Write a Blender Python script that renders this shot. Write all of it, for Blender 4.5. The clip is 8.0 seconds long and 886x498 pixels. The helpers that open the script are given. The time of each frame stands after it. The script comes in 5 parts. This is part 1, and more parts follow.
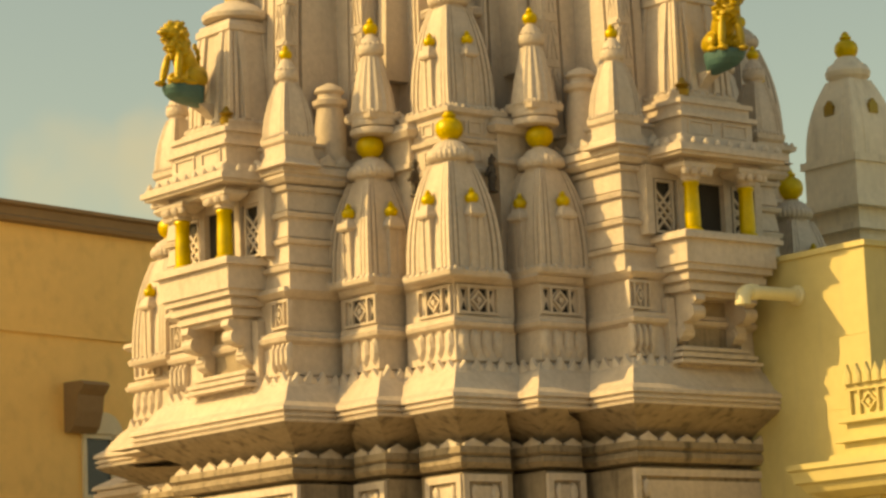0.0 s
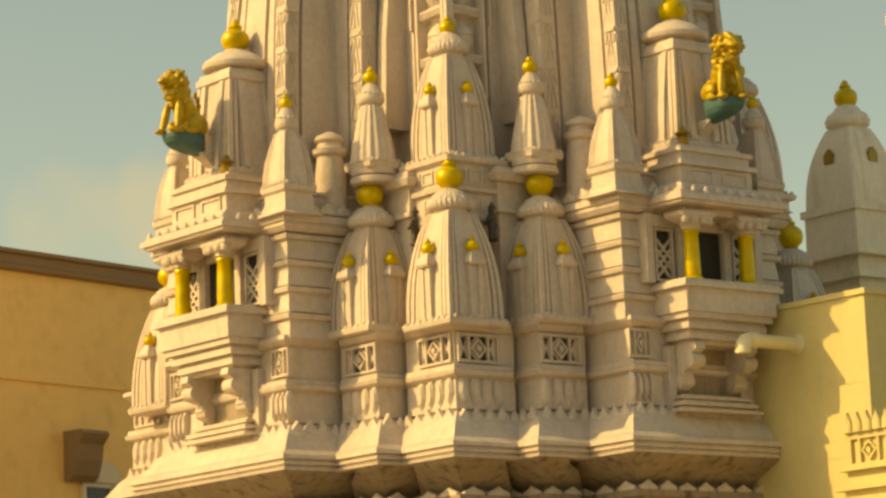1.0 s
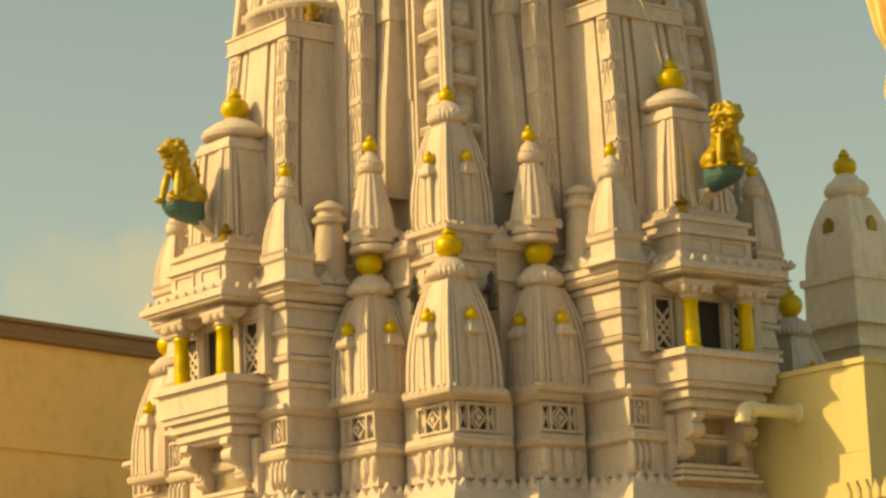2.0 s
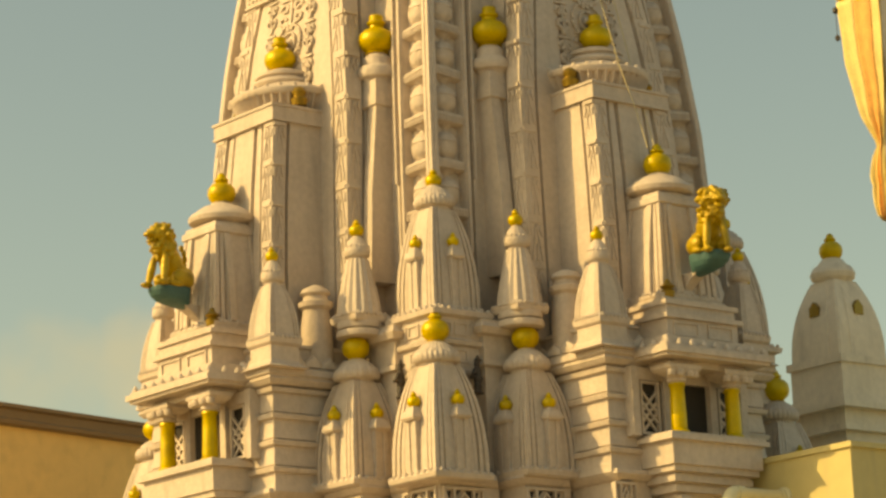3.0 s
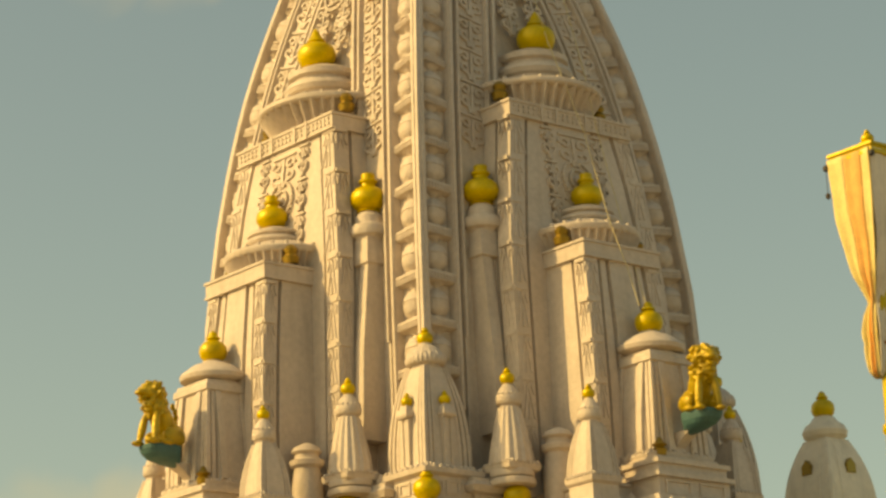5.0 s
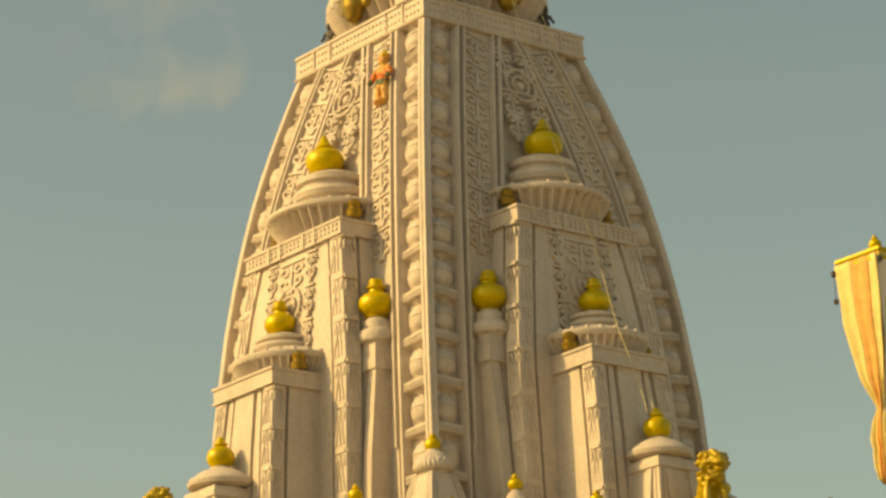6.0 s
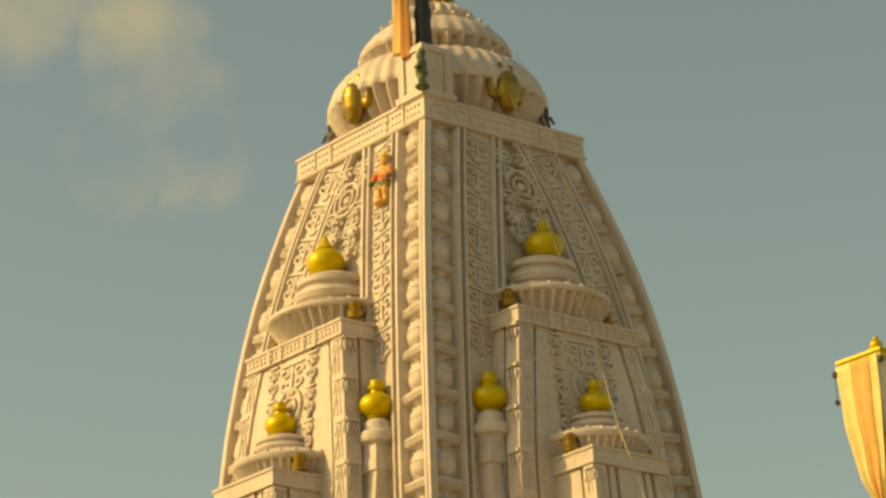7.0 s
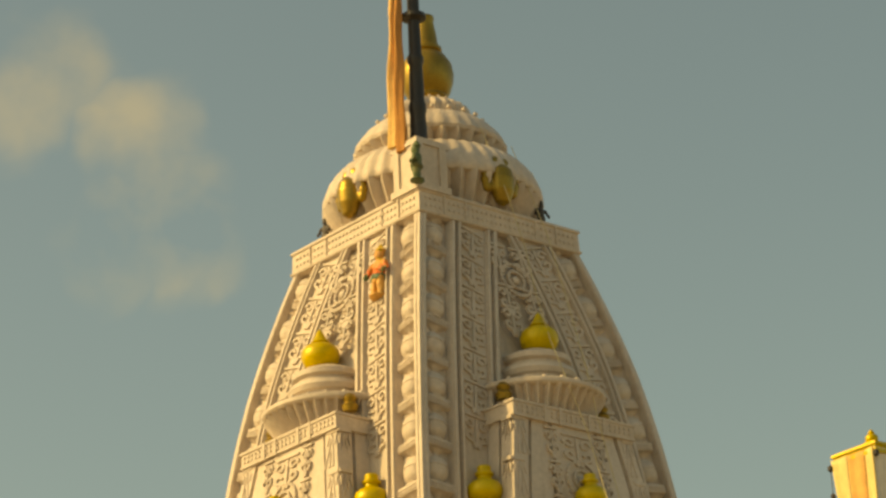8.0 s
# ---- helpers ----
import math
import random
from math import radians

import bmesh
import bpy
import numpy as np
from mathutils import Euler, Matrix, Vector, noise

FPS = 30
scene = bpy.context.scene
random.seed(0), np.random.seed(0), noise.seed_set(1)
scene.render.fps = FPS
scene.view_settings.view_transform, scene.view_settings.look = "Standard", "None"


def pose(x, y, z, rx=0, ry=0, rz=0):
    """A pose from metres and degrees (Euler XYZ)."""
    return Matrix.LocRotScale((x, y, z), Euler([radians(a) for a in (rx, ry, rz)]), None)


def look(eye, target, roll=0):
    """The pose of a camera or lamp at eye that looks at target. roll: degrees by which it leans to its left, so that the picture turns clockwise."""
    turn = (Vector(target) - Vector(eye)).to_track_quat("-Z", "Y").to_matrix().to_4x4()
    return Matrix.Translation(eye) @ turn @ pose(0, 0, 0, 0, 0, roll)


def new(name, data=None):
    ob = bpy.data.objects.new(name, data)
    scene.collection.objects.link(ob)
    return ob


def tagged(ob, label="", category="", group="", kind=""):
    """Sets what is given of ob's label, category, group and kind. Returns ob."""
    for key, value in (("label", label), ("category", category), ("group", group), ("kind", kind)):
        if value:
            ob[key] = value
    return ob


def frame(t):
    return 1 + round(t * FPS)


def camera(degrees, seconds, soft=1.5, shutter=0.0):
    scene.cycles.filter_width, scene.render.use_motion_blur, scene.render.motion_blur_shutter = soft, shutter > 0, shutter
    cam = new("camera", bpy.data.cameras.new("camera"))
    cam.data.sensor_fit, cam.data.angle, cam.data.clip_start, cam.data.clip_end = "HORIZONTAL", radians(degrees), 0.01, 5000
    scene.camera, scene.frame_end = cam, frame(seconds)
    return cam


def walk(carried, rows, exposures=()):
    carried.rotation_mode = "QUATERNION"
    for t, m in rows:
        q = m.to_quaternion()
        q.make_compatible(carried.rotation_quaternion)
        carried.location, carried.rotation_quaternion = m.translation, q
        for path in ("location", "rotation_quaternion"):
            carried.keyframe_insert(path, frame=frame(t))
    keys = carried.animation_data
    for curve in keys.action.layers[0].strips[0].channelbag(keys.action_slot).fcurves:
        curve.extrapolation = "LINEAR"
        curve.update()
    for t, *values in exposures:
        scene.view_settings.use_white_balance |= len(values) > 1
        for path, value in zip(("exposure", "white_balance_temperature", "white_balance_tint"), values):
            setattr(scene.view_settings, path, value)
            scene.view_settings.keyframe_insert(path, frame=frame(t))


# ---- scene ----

# ---------- camera: a tripod tilt, far from the tower, long lens ----------
cam = camera(17.25, 8.0, soft=2.7)
EYE = (0.0, 0.0, 1.6)
PATH = [  # seconds, Euler angles of the camera in degrees
    (0.0, 99.16, 2.36, 0.38), (0.5, 99.67, 2.36, 0.38), (1.0, 100.11, 2.36, 0.38), (1.5, 100.71, 2.36, 0.40),
    (3.0, 103.10, 2.42, 0.11), (3.5, 103.90, 2.47, -0.07), (4.0, 104.73, 2.51, -0.18), (5.5, 107.11, 2.46, 0.05),
    (6.0, 108.27, 2.45, 0.11), (6.5, 109.32, 2.45, 0.12), (7.0, 110.25, 2.46, 0.13), (7.5, 111.14, 2.42, 0.23),
    (8.0, 112.08, 2.50, 0.04),
]
walk(cam, [(t, pose(*EYE, rx, ry, rz)) for t, rx, ry, rz in PATH], exposures=[(0.0, 0.20, 13400, 3), (3.5, 0.11, 13000, 1), (5.5, 0.05, 13000, 0), (8.0, -0.02, 13200, -1)])

# ---------- light ----------
TURN = 39.14                      # the tower's turn about z
SUN_AZ, SUN_EL = 151.5, 33.0      # towards the sun, in the tower's own axes
az = radians(TURN + SUN_AZ)
to_sun = Vector((math.cos(az) * math.cos(radians(SUN_EL)), math.sin(az) * math.cos(radians(SUN_EL)), math.sin(radians(SUN_EL))))
sun = new("sun", bpy.data.lights.new("sun", "SUN"))
sun.data.energy, sun.data.angle, sun.data.color = 3.5, radians(0.6), (1.0, 0.78, 0.46)
sun.matrix_world = look(to_sun * 60, (0, 0, 0))

world = bpy.data.worlds.new("world")
scene.world = world
world.use_nodes = True
wn, wl = world.node_tree.nodes, world.node_tree.links
sky = wn.new("ShaderNodeTexSky")
sky.sky_type, sky.sun_disc = "NISHITA", False
sky.sun_elevation, sky.sun_rotation = radians(SUN_EL), math.atan2(to_sun.x, to_sun.y)
sky.dust_density, sky.ozone_density, sky.air_density = 2.0, 1.0, 1.0
CLOUDS = [((-0.1206, 0.8961, 0.4272), 0.1, 1.5, 0.34), ((-0.1072, 0.8952, 0.4325), 0.1, 1.4, 0.30), ((-0.0853, 0.9057, 0.4153), 0.2, 1.5, 0.40), ((-0.081, 0.9155, 0.394), 0.2, 1.5, 0.36),
          ((-0.0735, 0.9237, 0.3763), 0.1, 1.3, 0.34), ((-0.0984, 0.9205, 0.3782), 0.0, 1.4, 0.24), ((-0.0991, 0.9766, 0.191), 0.1, 1.5, 0.36), ((-0.1264, 0.9748, 0.184), 0.3, 1.8, 0.26)]
tc = wn.new("ShaderNodeTexCoord")
cl = wn.new("ShaderNodeTexNoise")
cl.inputs["Scale"].default_value, cl.inputs["Detail"].default_value, cl.inputs["Roughness"].default_value = 22.0, 4.0, 0.5
wl.new(tc.outputs["Generated"], cl.inputs["Vector"])
warp = wn.new("ShaderNodeTexNoise")
warp.inputs["Scale"].default_value, warp.inputs["Detail"].default_value = 26.0, 3.0
wl.new(tc.outputs["Generated"], warp.inputs["Vector"])
bend = wn.new("ShaderNodeVectorMath")
bend.operation = "MULTIPLY_ADD"
bend.inputs[1].default_value, bend.inputs[2].default_value = (0.04, 0.04, 0.04), (-0.02, -0.02, -0.02)
wl.new(warp.outputs["Color"], bend.inputs[0])
bent = wn.new("ShaderNodeVectorMath")
bent.operation = "ADD"
wl.new(tc.outputs["Generated"], bent.inputs[0])
wl.new(bend.outputs[0], bent.inputs[1])
unit = wn.new("ShaderNodeVectorMath")
unit.operation = "NORMALIZE"
wl.new(bent.outputs[0], unit.inputs[0])
total = None
for (cx, cy, cz), inner, outer, amount in CLOUDS:  # soft banks of cloud, broken up by noise
    dot = wn.new("ShaderNodeVectorMath")
    dot.operation = "DOT_PRODUCT"
    dot.inputs[1].default_value = Vector((cx, cy, cz)).normalized()
    wl.new(unit.outputs[0], dot.inputs[0])
    fall = wn.new("ShaderNodeMapRange")
    fall.interpolation_type = "SMOOTHERSTEP"
    fall.inputs[1].default_value, fall.inputs[2].default_value = math.cos(radians(outer)), math.cos(radians(inner))
    fall.inputs[4].default_value = amount
    wl.new(dot.outputs["Value"], fall.inputs[0])
    if total is None:
        total = fall.outputs[0]
    else:
        mx = wn.new("ShaderNodeMath")
        mx.operation = "MAXIMUM"
        wl.new(total, mx.inputs[0])
        wl.new(fall.outputs[0], mx.inputs[1])
        total = mx.outputs[0]
cr = wn.new("ShaderNodeMapRange")
cr.inputs[1].default_value, cr.inputs[2].default_value = 0.36, 0.66
wl.new(cl.outputs["Fac"], cr.inputs[0])
mul = wn.new("ShaderNodeMath")
mul.operation = "MULTIPLY"
wl.new(cr.outputs[0], mul.inputs[0])
wl.new(total, mul.inputs[1])
mixc = wn.new("ShaderNodeMix")
mixc.data_type = "RGBA"
mixc.inputs[7].default_value = (4.6, 3.9, 2.7, 1)
wl.new(mul.outputs[0], mixc.inputs[0])
haze = wn.new("ShaderNodeMix")
haze.data_type, haze.blend_type = "RGBA", "MULTIPLY"
haze.inputs[0].default_value, haze.inputs[7].default_value = 1.0, (0.97, 1.0, 0.95, 1)
wl.new(sky.outputs["Color"], haze.inputs[6])
wl.new(haze.outputs[2], mixc.inputs[6])
wl.new(mixc.outputs[2], wn["Background"].inputs["Color"])
wn["Background"].inputs["Strength"].default_value = 0.143


# ---------- materials ----------
def material(name, colour, rough=0.7, metal=0.0, vary=0.12, scale=3.0, grime=0.0, grime_colour=(0.12, 0.09, 0.06), bump=0.3, bump_scale=40.0, streak=False, spread=0.0):
    """A painted or stone surface: colour with two scales of variation, grime and a fine relief."""
    m = bpy.data.materials.new(name)
    m.use_nodes = True
    n, l = m.node_tree.nodes, m.node_tree.links
    b = n["Principled BSDF"]
    b.inputs["Roughness"].default_value, b.inputs["Metallic"].default_value = rough, metal
    co = n.new("ShaderNodeTexCoord")
    geo = n.new("ShaderNodeNewGeometry")
    big = n.new("ShaderNodeTexNoise")
    big.inputs["Scale"].default_value, big.inputs["Detail"].default_value = scale, 6.0
    fine = n.new("ShaderNodeTexNoise")
    fine.inputs["Scale"].default_value, fine.inputs["Detail"].default_value = scale * 9, 4.0
    l.new(geo.outputs["Position"], big.inputs["Vector"])
    l.new(geo.outputs["Position"], fine.inputs["Vector"])
    add = n.new("ShaderNodeMath")
    add.operation = "ADD"
    l.new(big.outputs["Fac"], add.inputs[0])
    l.new(fine.outputs["Fac"], add.inputs[1])
    mr = n.new("ShaderNodeMapRange")
    mr.inputs[1].default_value, mr.inputs[2].default_value = 0.65, 1.35
    mr.inputs[3].default_value, mr.inputs[4].default_value = 1 - vary, 1 + vary * 0.6
    l.new(add.outputs[0], mr.inputs[0])
    hsv = n.new("ShaderNodeHueSaturation")
    hsv.inputs["Color"].default_value = (*colour, 1)
    if spread:
        oi = n.new("ShaderNodeObjectInfo")
        sp = n.new("ShaderNodeMapRange")
        sp.inputs[3].default_value, sp.inputs[4].default_value = 1 - spread, 1 + spread
        l.new(oi.outputs["Random"], sp.inputs[0])
        mu = n.new("ShaderNodeMath")
        mu.operation = "MULTIPLY"
        l.new(sp.outputs[0], mu.inputs[0])
        l.new(mr.outputs[0], mu.inputs[1])
        l.new(mu.outputs[0], hsv.inputs["Value"])
    else:
        l.new(mr.outputs[0], hsv.inputs["Value"])
    out = hsv.outputs["Color"]
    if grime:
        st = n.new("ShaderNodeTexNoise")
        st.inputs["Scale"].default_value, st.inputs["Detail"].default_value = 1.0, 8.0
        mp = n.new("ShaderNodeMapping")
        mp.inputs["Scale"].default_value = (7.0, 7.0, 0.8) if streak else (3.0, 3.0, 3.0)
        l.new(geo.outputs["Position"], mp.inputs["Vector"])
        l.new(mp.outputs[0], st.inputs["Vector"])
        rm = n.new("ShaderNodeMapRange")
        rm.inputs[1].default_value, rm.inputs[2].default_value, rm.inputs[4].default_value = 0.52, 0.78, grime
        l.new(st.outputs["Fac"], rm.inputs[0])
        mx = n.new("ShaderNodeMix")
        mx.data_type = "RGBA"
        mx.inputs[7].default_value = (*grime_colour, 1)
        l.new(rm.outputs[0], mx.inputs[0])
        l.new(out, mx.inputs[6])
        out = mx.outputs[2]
    l.new(out, b.inputs["Base Color"])
    bn = n.new("ShaderNodeTexNoise")
    bn.inputs["Scale"].default_value, bn.inputs["Detail"].default_value = bump_scale, 5.0
    l.new(geo.outputs["Position"], bn.inputs["Vector"])
    bp = n.new("ShaderNodeBump")
    bp.inputs["Strength"].default_value, bp.inputs["Distance"].default_value = bump, 0.02
    l.new(bn.outputs["Fac"], bp.inputs["Height"])
    l.new(bp.outputs[0], b.inputs["Normal"])
    return m


STONE = material("white_painted_stone", (0.60, 0.51, 0.44), 0.62, vary=0.17, scale=1.4, grime=0.35, grime_colour=(0.34, 0.27, 0.21), bump=0.5, bump_scale=22, streak=True)
# soot plus the shade of soffit, lower wall and niche, in one dark colour
SOOT_SHADE = material("soot_and_shade_stone", (0.34, 0.27, 0.20), 0.8, vary=0.28, scale=1.2, grime=0.9, grime_colour=(0.06, 0.045, 0.03), bump=0.4, bump_scale=30, streak=True)
GOLD = material("yellow_gold_paint", (0.62, 0.44, 0.015), 0.42, 0.2, vary=0.25, scale=5, grime=0.3, grime_colour=(0.25, 0.14, 0.01), bump=0.15)
OLDGOLD = material("aged_gold_leaf", (0.34, 0.22, 0.04), 0.36, 0.6, vary=0.3, scale=4, grime=0.5, grime_colour=(0.16, 0.09, 0.02), bump=0.2)
TEAL = material("teal_paint", (0.05, 0.14, 0.14), 0.6, vary=0.25, scale=6)
# near-black that stands for the shade inside openings and fret holes
DARK = material("unlit_void_paint", (0.03, 0.025, 0.02), 0.8, vary=0.3)
BEIGE = material("ochre_house_paint", (0.95, 0.64, 0.26), 0.8, vary=0.06, scale=0.6, grime=0.2, grime_colour=(0.35, 0.22, 0.09), bump=0.1)
TRIM = material("brown_parapet_paint", (0.30, 0.20, 0.11), 0.8, vary=0.1, scale=1.0)
CREAM = material("pale_yellow_paint", (0.60, 0.51, 0.25), 0.7, vary=0.07, scale=0.8, grime=0.3, grime_colour=(0.42, 0.36, 0.22), bump=0.12, streak=True)
PIPE = material("cream_pvc_pipe", (0.72, 0.66, 0.44), 0.45, vary=0.08)
BLACK = material("black_pole_paint", (0.025, 0.022, 0.02), 0.5, vary=0.3)
SAFFRON = material("pale_saffron_cloth", (0.80, 0.52, 0.22), 0.9, vary=0.2, scale=5, bump=0.5)
SALMON = material("faded_orange_cloth", (0.84, 0.46, 0.17), 0.9, vary=0.25, scale=5, grime=0.3, grime_colour=(0.8, 0.3, 0.12), bump=0.4)
CLOTH = material("yellow_cloth", (0.82, 0.66, 0.30), 0.9, vary=0.2, scale=4, bump=0.4)
ORANGE = material("orange_cloth", (0.50, 0.22, 0.07), 0.9, vary=0.2, scale=4, bump=0.4)
GROUND = material("dusty_ground", (0.36, 0.29, 0.21), 0.95, vary=0.25, scale=0.3)


# ---------- mesh helpers ----------
def part(name, bm, mat, parent=None, label="", m=None, smooth=False):
    """Links a bmesh, or a mesh that is already made, as one object under a thing or part."""
    if isinstance(bm, bmesh.types.BMesh):
        me = bpy.data.meshes.new(name)
        bmesh.ops.recalc_face_normals(bm, faces=bm.faces)
        bm.to_mesh(me)
        bm.free()
        me.materials.append(mat)
        if smooth:
            me.shade_smooth()
            me.set_sharp_from_angle(angle=radians(40))
    else:
        me = bm
    ob = new(name, me)
    if parent:
        ob.parent = parent
    if m is not None:
        ob.matrix_basis = m
    if label:
        tagged(ob, label)
    return ob


def stack(bm, rings, close=True):
    """Joins rings of points (lists of the same length) into a skin, with caps."""
    loops = [[bm.verts.new(p) for p in ring] for ring in rings]
    for a, b in zip(loops, loops[1:]):
        for i in range(len(a)):
            j = (i + 1) % len(a)
            bm.faces.new((a[i], a[j], b[j], b[i]))
    if close:
        bm.faces.new(loops[0][::-1])
        bm.faces.new(loops[-1])
    return bm


def lathe(bm, profile, n=16, at=(0, 0, 0), scallop=0.0, waves=0):
    """A turned form from (radius, z) pairs, scalloped where asked."""
    rings = []
    for r, z in profile:
        ring = []
        for i in range(n):
            a = 2 * math.pi * i / n
            k = r * (1 + scallop * math.cos(waves * a)) if waves else r
            ring.append((at[0] + k * math.cos(a), at[1] + k * math.sin(a), at[2] + z))
        rings.append(ring)
    return stack(bm, rings)


def box(bm, x0, x1, y0, y1, z0, z1):
    return stack(bm, [[(x0, y0, z), (x1, y0, z), (x1, y1, z), (x0, y1, z)] for z in (z0, z1)])


def steps(bm, rows, back):
    """A moulded block against a wall, as one skin: rows of bottom, top, half-width and outward reach."""
    rings = []
    for z0, z1, w, v in rows:
        for z in (z0, z1):
            rings.append([(-w, back, z), (w, back, z), (w, v, z), (-w, v, z)])
    return stack(bm, rings)


def turn4(quarter):
    """A plan ring from the points of its quarter round the axis."""
    ring = []
    for k in range(4):
        for x, y in quarter:
            for _ in range(k):
                x, y = -y, x
            ring.append((x, y))
    return ring


def at(x, y, z, rz=0.0):
    return pose(x, y, z, 0, 0, rz)


ROOT = pose(0.558, 40.0, 1.6, 0, 0, TURN)

# ---------- ground ----------
bm = bmesh.new()
bmesh.ops.create_grid(bm, x_segments=8, y_segments=8, size=2500)
tagged(part("ground", bm, GROUND, m=pose(0, 0, 0)), "dusty bare ground round the temple", "ground", kind="structure")

# ---------- the temple tower ----------
tower = new("temple_tower")
tower.matrix_world = ROOT
tagged(tower, "white painted stone temple tower with gilded pot finials", "temple tower")

# face frames: u along the face, v outwards, z up
FACES = {"sunny": (Matrix.Rotation(math.pi / 2, 4, "Z"), -1), "shady": (Matrix.Rotation(math.pi, 4, "Z"), 1)}
MESHES = {}


def shared(key, make, mat, smooth=False):
    """A mesh that alike parts share, made on first use by make()."""
    if key not in MESHES:
        bm = make()
        me = bpy.data.meshes.new(key[0])
        bmesh.ops.recalc_face_normals(bm, faces=bm.faces)
        bm.to_mesh(me)
        bm.free()
        me.materials.append(mat)
        if smooth:
            me.shade_smooth()
            me.set_sharp_from_angle(angle=radians(42))
        MESHES[key] = me
    return MESHES[key]


def narrowed(ring, by=0.14):
    """The balcony bays reach less far towards the near corner than away from it."""
    return [(x + by if -1.82 < x < -0.8 else x, y + by if -1.82 < y < -0.8 else y) for x, y in ring]


def wide(quarter_ring):
    """The far end of the tower's plan is a little longer than the near one."""
    return [(x, y + 1.05 if y > 2.5 else y) for x, y in narrowed(quarter_ring)]


def plan(off, c0=3.16):
    """The stepped plan of the lower tower, grown outwards by off."""
    c, b2, a2, b1, a1 = c0 + off, 2.14 + off, 3.54 + off, 1.44 + off, 4.34 + off
    return wide(turn4([(a1, b1), (a2, b1), (a2, b2), (c, b2), (c, c), (b2, c), (b2, a2), (b1, a2), (b1, a1)]))


def courses(levels, plan_of=plan):
    bm = bmesh.new()
    return stack(bm, [[(x, y, z) for x, y in plan_of(off)] for z, off in levels])


# walls below the cornice
def slotted(off, c0=3.08, b20=2.08, a20=3.46, b10=1.38, a10=4.28, s=0.34, g=0.2):
    """The same plan with deep upright slots between its piers."""
    c, b2, a2, b1, a1 = c0 + off, b20 + off, a20 + off, b10 + off, a10 + off
    q = [(a1, b1), (a2 - s, b1), (a2 - s, b1 + g), (a2, b1 + g), (a2, b2), (c - s, b2), (c - s, b2 + g), (c, b2 + g), (c, c)]
    return wide(turn4(q + [(y, x) for x, y in q[:-1]][::-1]))


# its dark colour holds both soot and the shade under the cornice
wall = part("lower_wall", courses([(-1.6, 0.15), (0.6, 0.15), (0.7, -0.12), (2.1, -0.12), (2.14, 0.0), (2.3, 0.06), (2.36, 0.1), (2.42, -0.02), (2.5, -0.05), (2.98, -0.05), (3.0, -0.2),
                                   (3.02, -0.2), (3.04, 0.0), (3.1, 0.05), (3.16, 0.04), (3.18, 0.0), (3.22, 0.06), (3.3, 0.05), (3.34, -0.1), (3.36, -0.26), (3.7, -0.26)], slotted), SOOT_SHADE, tower)
cornice = part("cornice", courses([(3.7, 0.292), (3.71, 0.344), (3.74, 0.353), (3.75, 0.318), (3.77, 0.318), (3.78, 0.361), (3.81, 0.361), (3.82, 0.327), (3.84, 0.327), (3.85, 0.378), (3.9, 0.37), (3.97, 0.258), (4.18, 0.103), (4.28, 0.0), (4.32, -0.04), (4.34, -0.1)]), STONE, tower)
# the overhang's shade is painted in here, on top of the soot
part("soffit", courses([(3.31, -0.24), (3.39, -0.2), (3.47, -0.08), (3.57, 0.103), (3.65, 0.258), (3.69, 0.31), (3.705, 0.327)], lambda off: slotted(off, 3.16, 2.14, 3.54, 1.44, 4.34, 0.5, 0.22)), SOOT_SHADE, tower, "coved underside of the cornice, soot and shade in its colour")
frieze = part("frieze", courses([(4.2, -0.1), (4.34, -0.1), (4.36, -0.06), (4.74, -0.09), (4.78, 0.0), (4.83, 0.02), (4.86, -0.02), (4.9, -0.02), (4.92, -0.1), (5.32, -0.1), (5.34, -0.04), (5.4, 0.03), (5.46, 0.01), (5.48, -0.1), (5.5, -0.12)], lambda off: slotted(off, 3.18, 2.12, 3.56, 1.40, 4.34, 0.3, 0.1)), STONE, tower)

# a lower bay beyond the far corner
bm = bmesh.new()
stack(bm, [[(-a, 2.6, z), (0.5, 2.6, z), (0.5, 5.0 + a - 2.7, z), (-a, 5.0 + a - 2.7, z)] for z, a in ((-1.6, 2.75), (3.0, 2.7), (3.2, 2.72), (3.3, 2.95), (3.36, 3.05), (3.42, 3.06), (3.43, 3.02), (3.46, 3.02), (3.47, 3.08), (3.52, 3.07), (3.7, 2.75))])
part("far_bay", bm, STONE, tower)

# the wall of courses beside the balcony, up to the upper band
def flank_plan(off):
    a, b, c = 4.26 + off, 1.42 + off, 2.7 + off
    return narrowed(turn4([(a, b), (c, b), (c, c), (b, c), (b, a)]))


levels = [(5.4, 0.0)]
for k in range(4):
    z = 5.4 + k * 0.34
    levels += [(z + 0.02, 0.03), (z + 0.26, 0.0), (z + 0.27, 0.055), (z + 0.32, 0.07), (z + 0.335, 0.05), (z + 0.339, 0.0)]
part("flank_wall", courses(levels, flank_plan), STONE, tower)
upper = part("upper_band", courses([(6.76, -0.02), (6.78, 0.1), (6.84, 0.15), (6.88, 0.13), (6.9, 0.17), (6.98, 0.16), (7.0, 0.1), (7.08, 0.05), (7.1, -0.04), (7.28, -0.06), (7.3, -0.02), (7.34, -0.02), (7.35, -0.2), (7.5, -0.5)], flank_plan), STONE, tower)


def core_plan(off):
    c, e = 2.78 + off, 2.2 + off
    return turn4([(3.0 + off, 1.9), (3.0 + off, e), (c, e), (c, c), (e, c), (e, 3.0 + off), (1.9, 3.0 + off)])


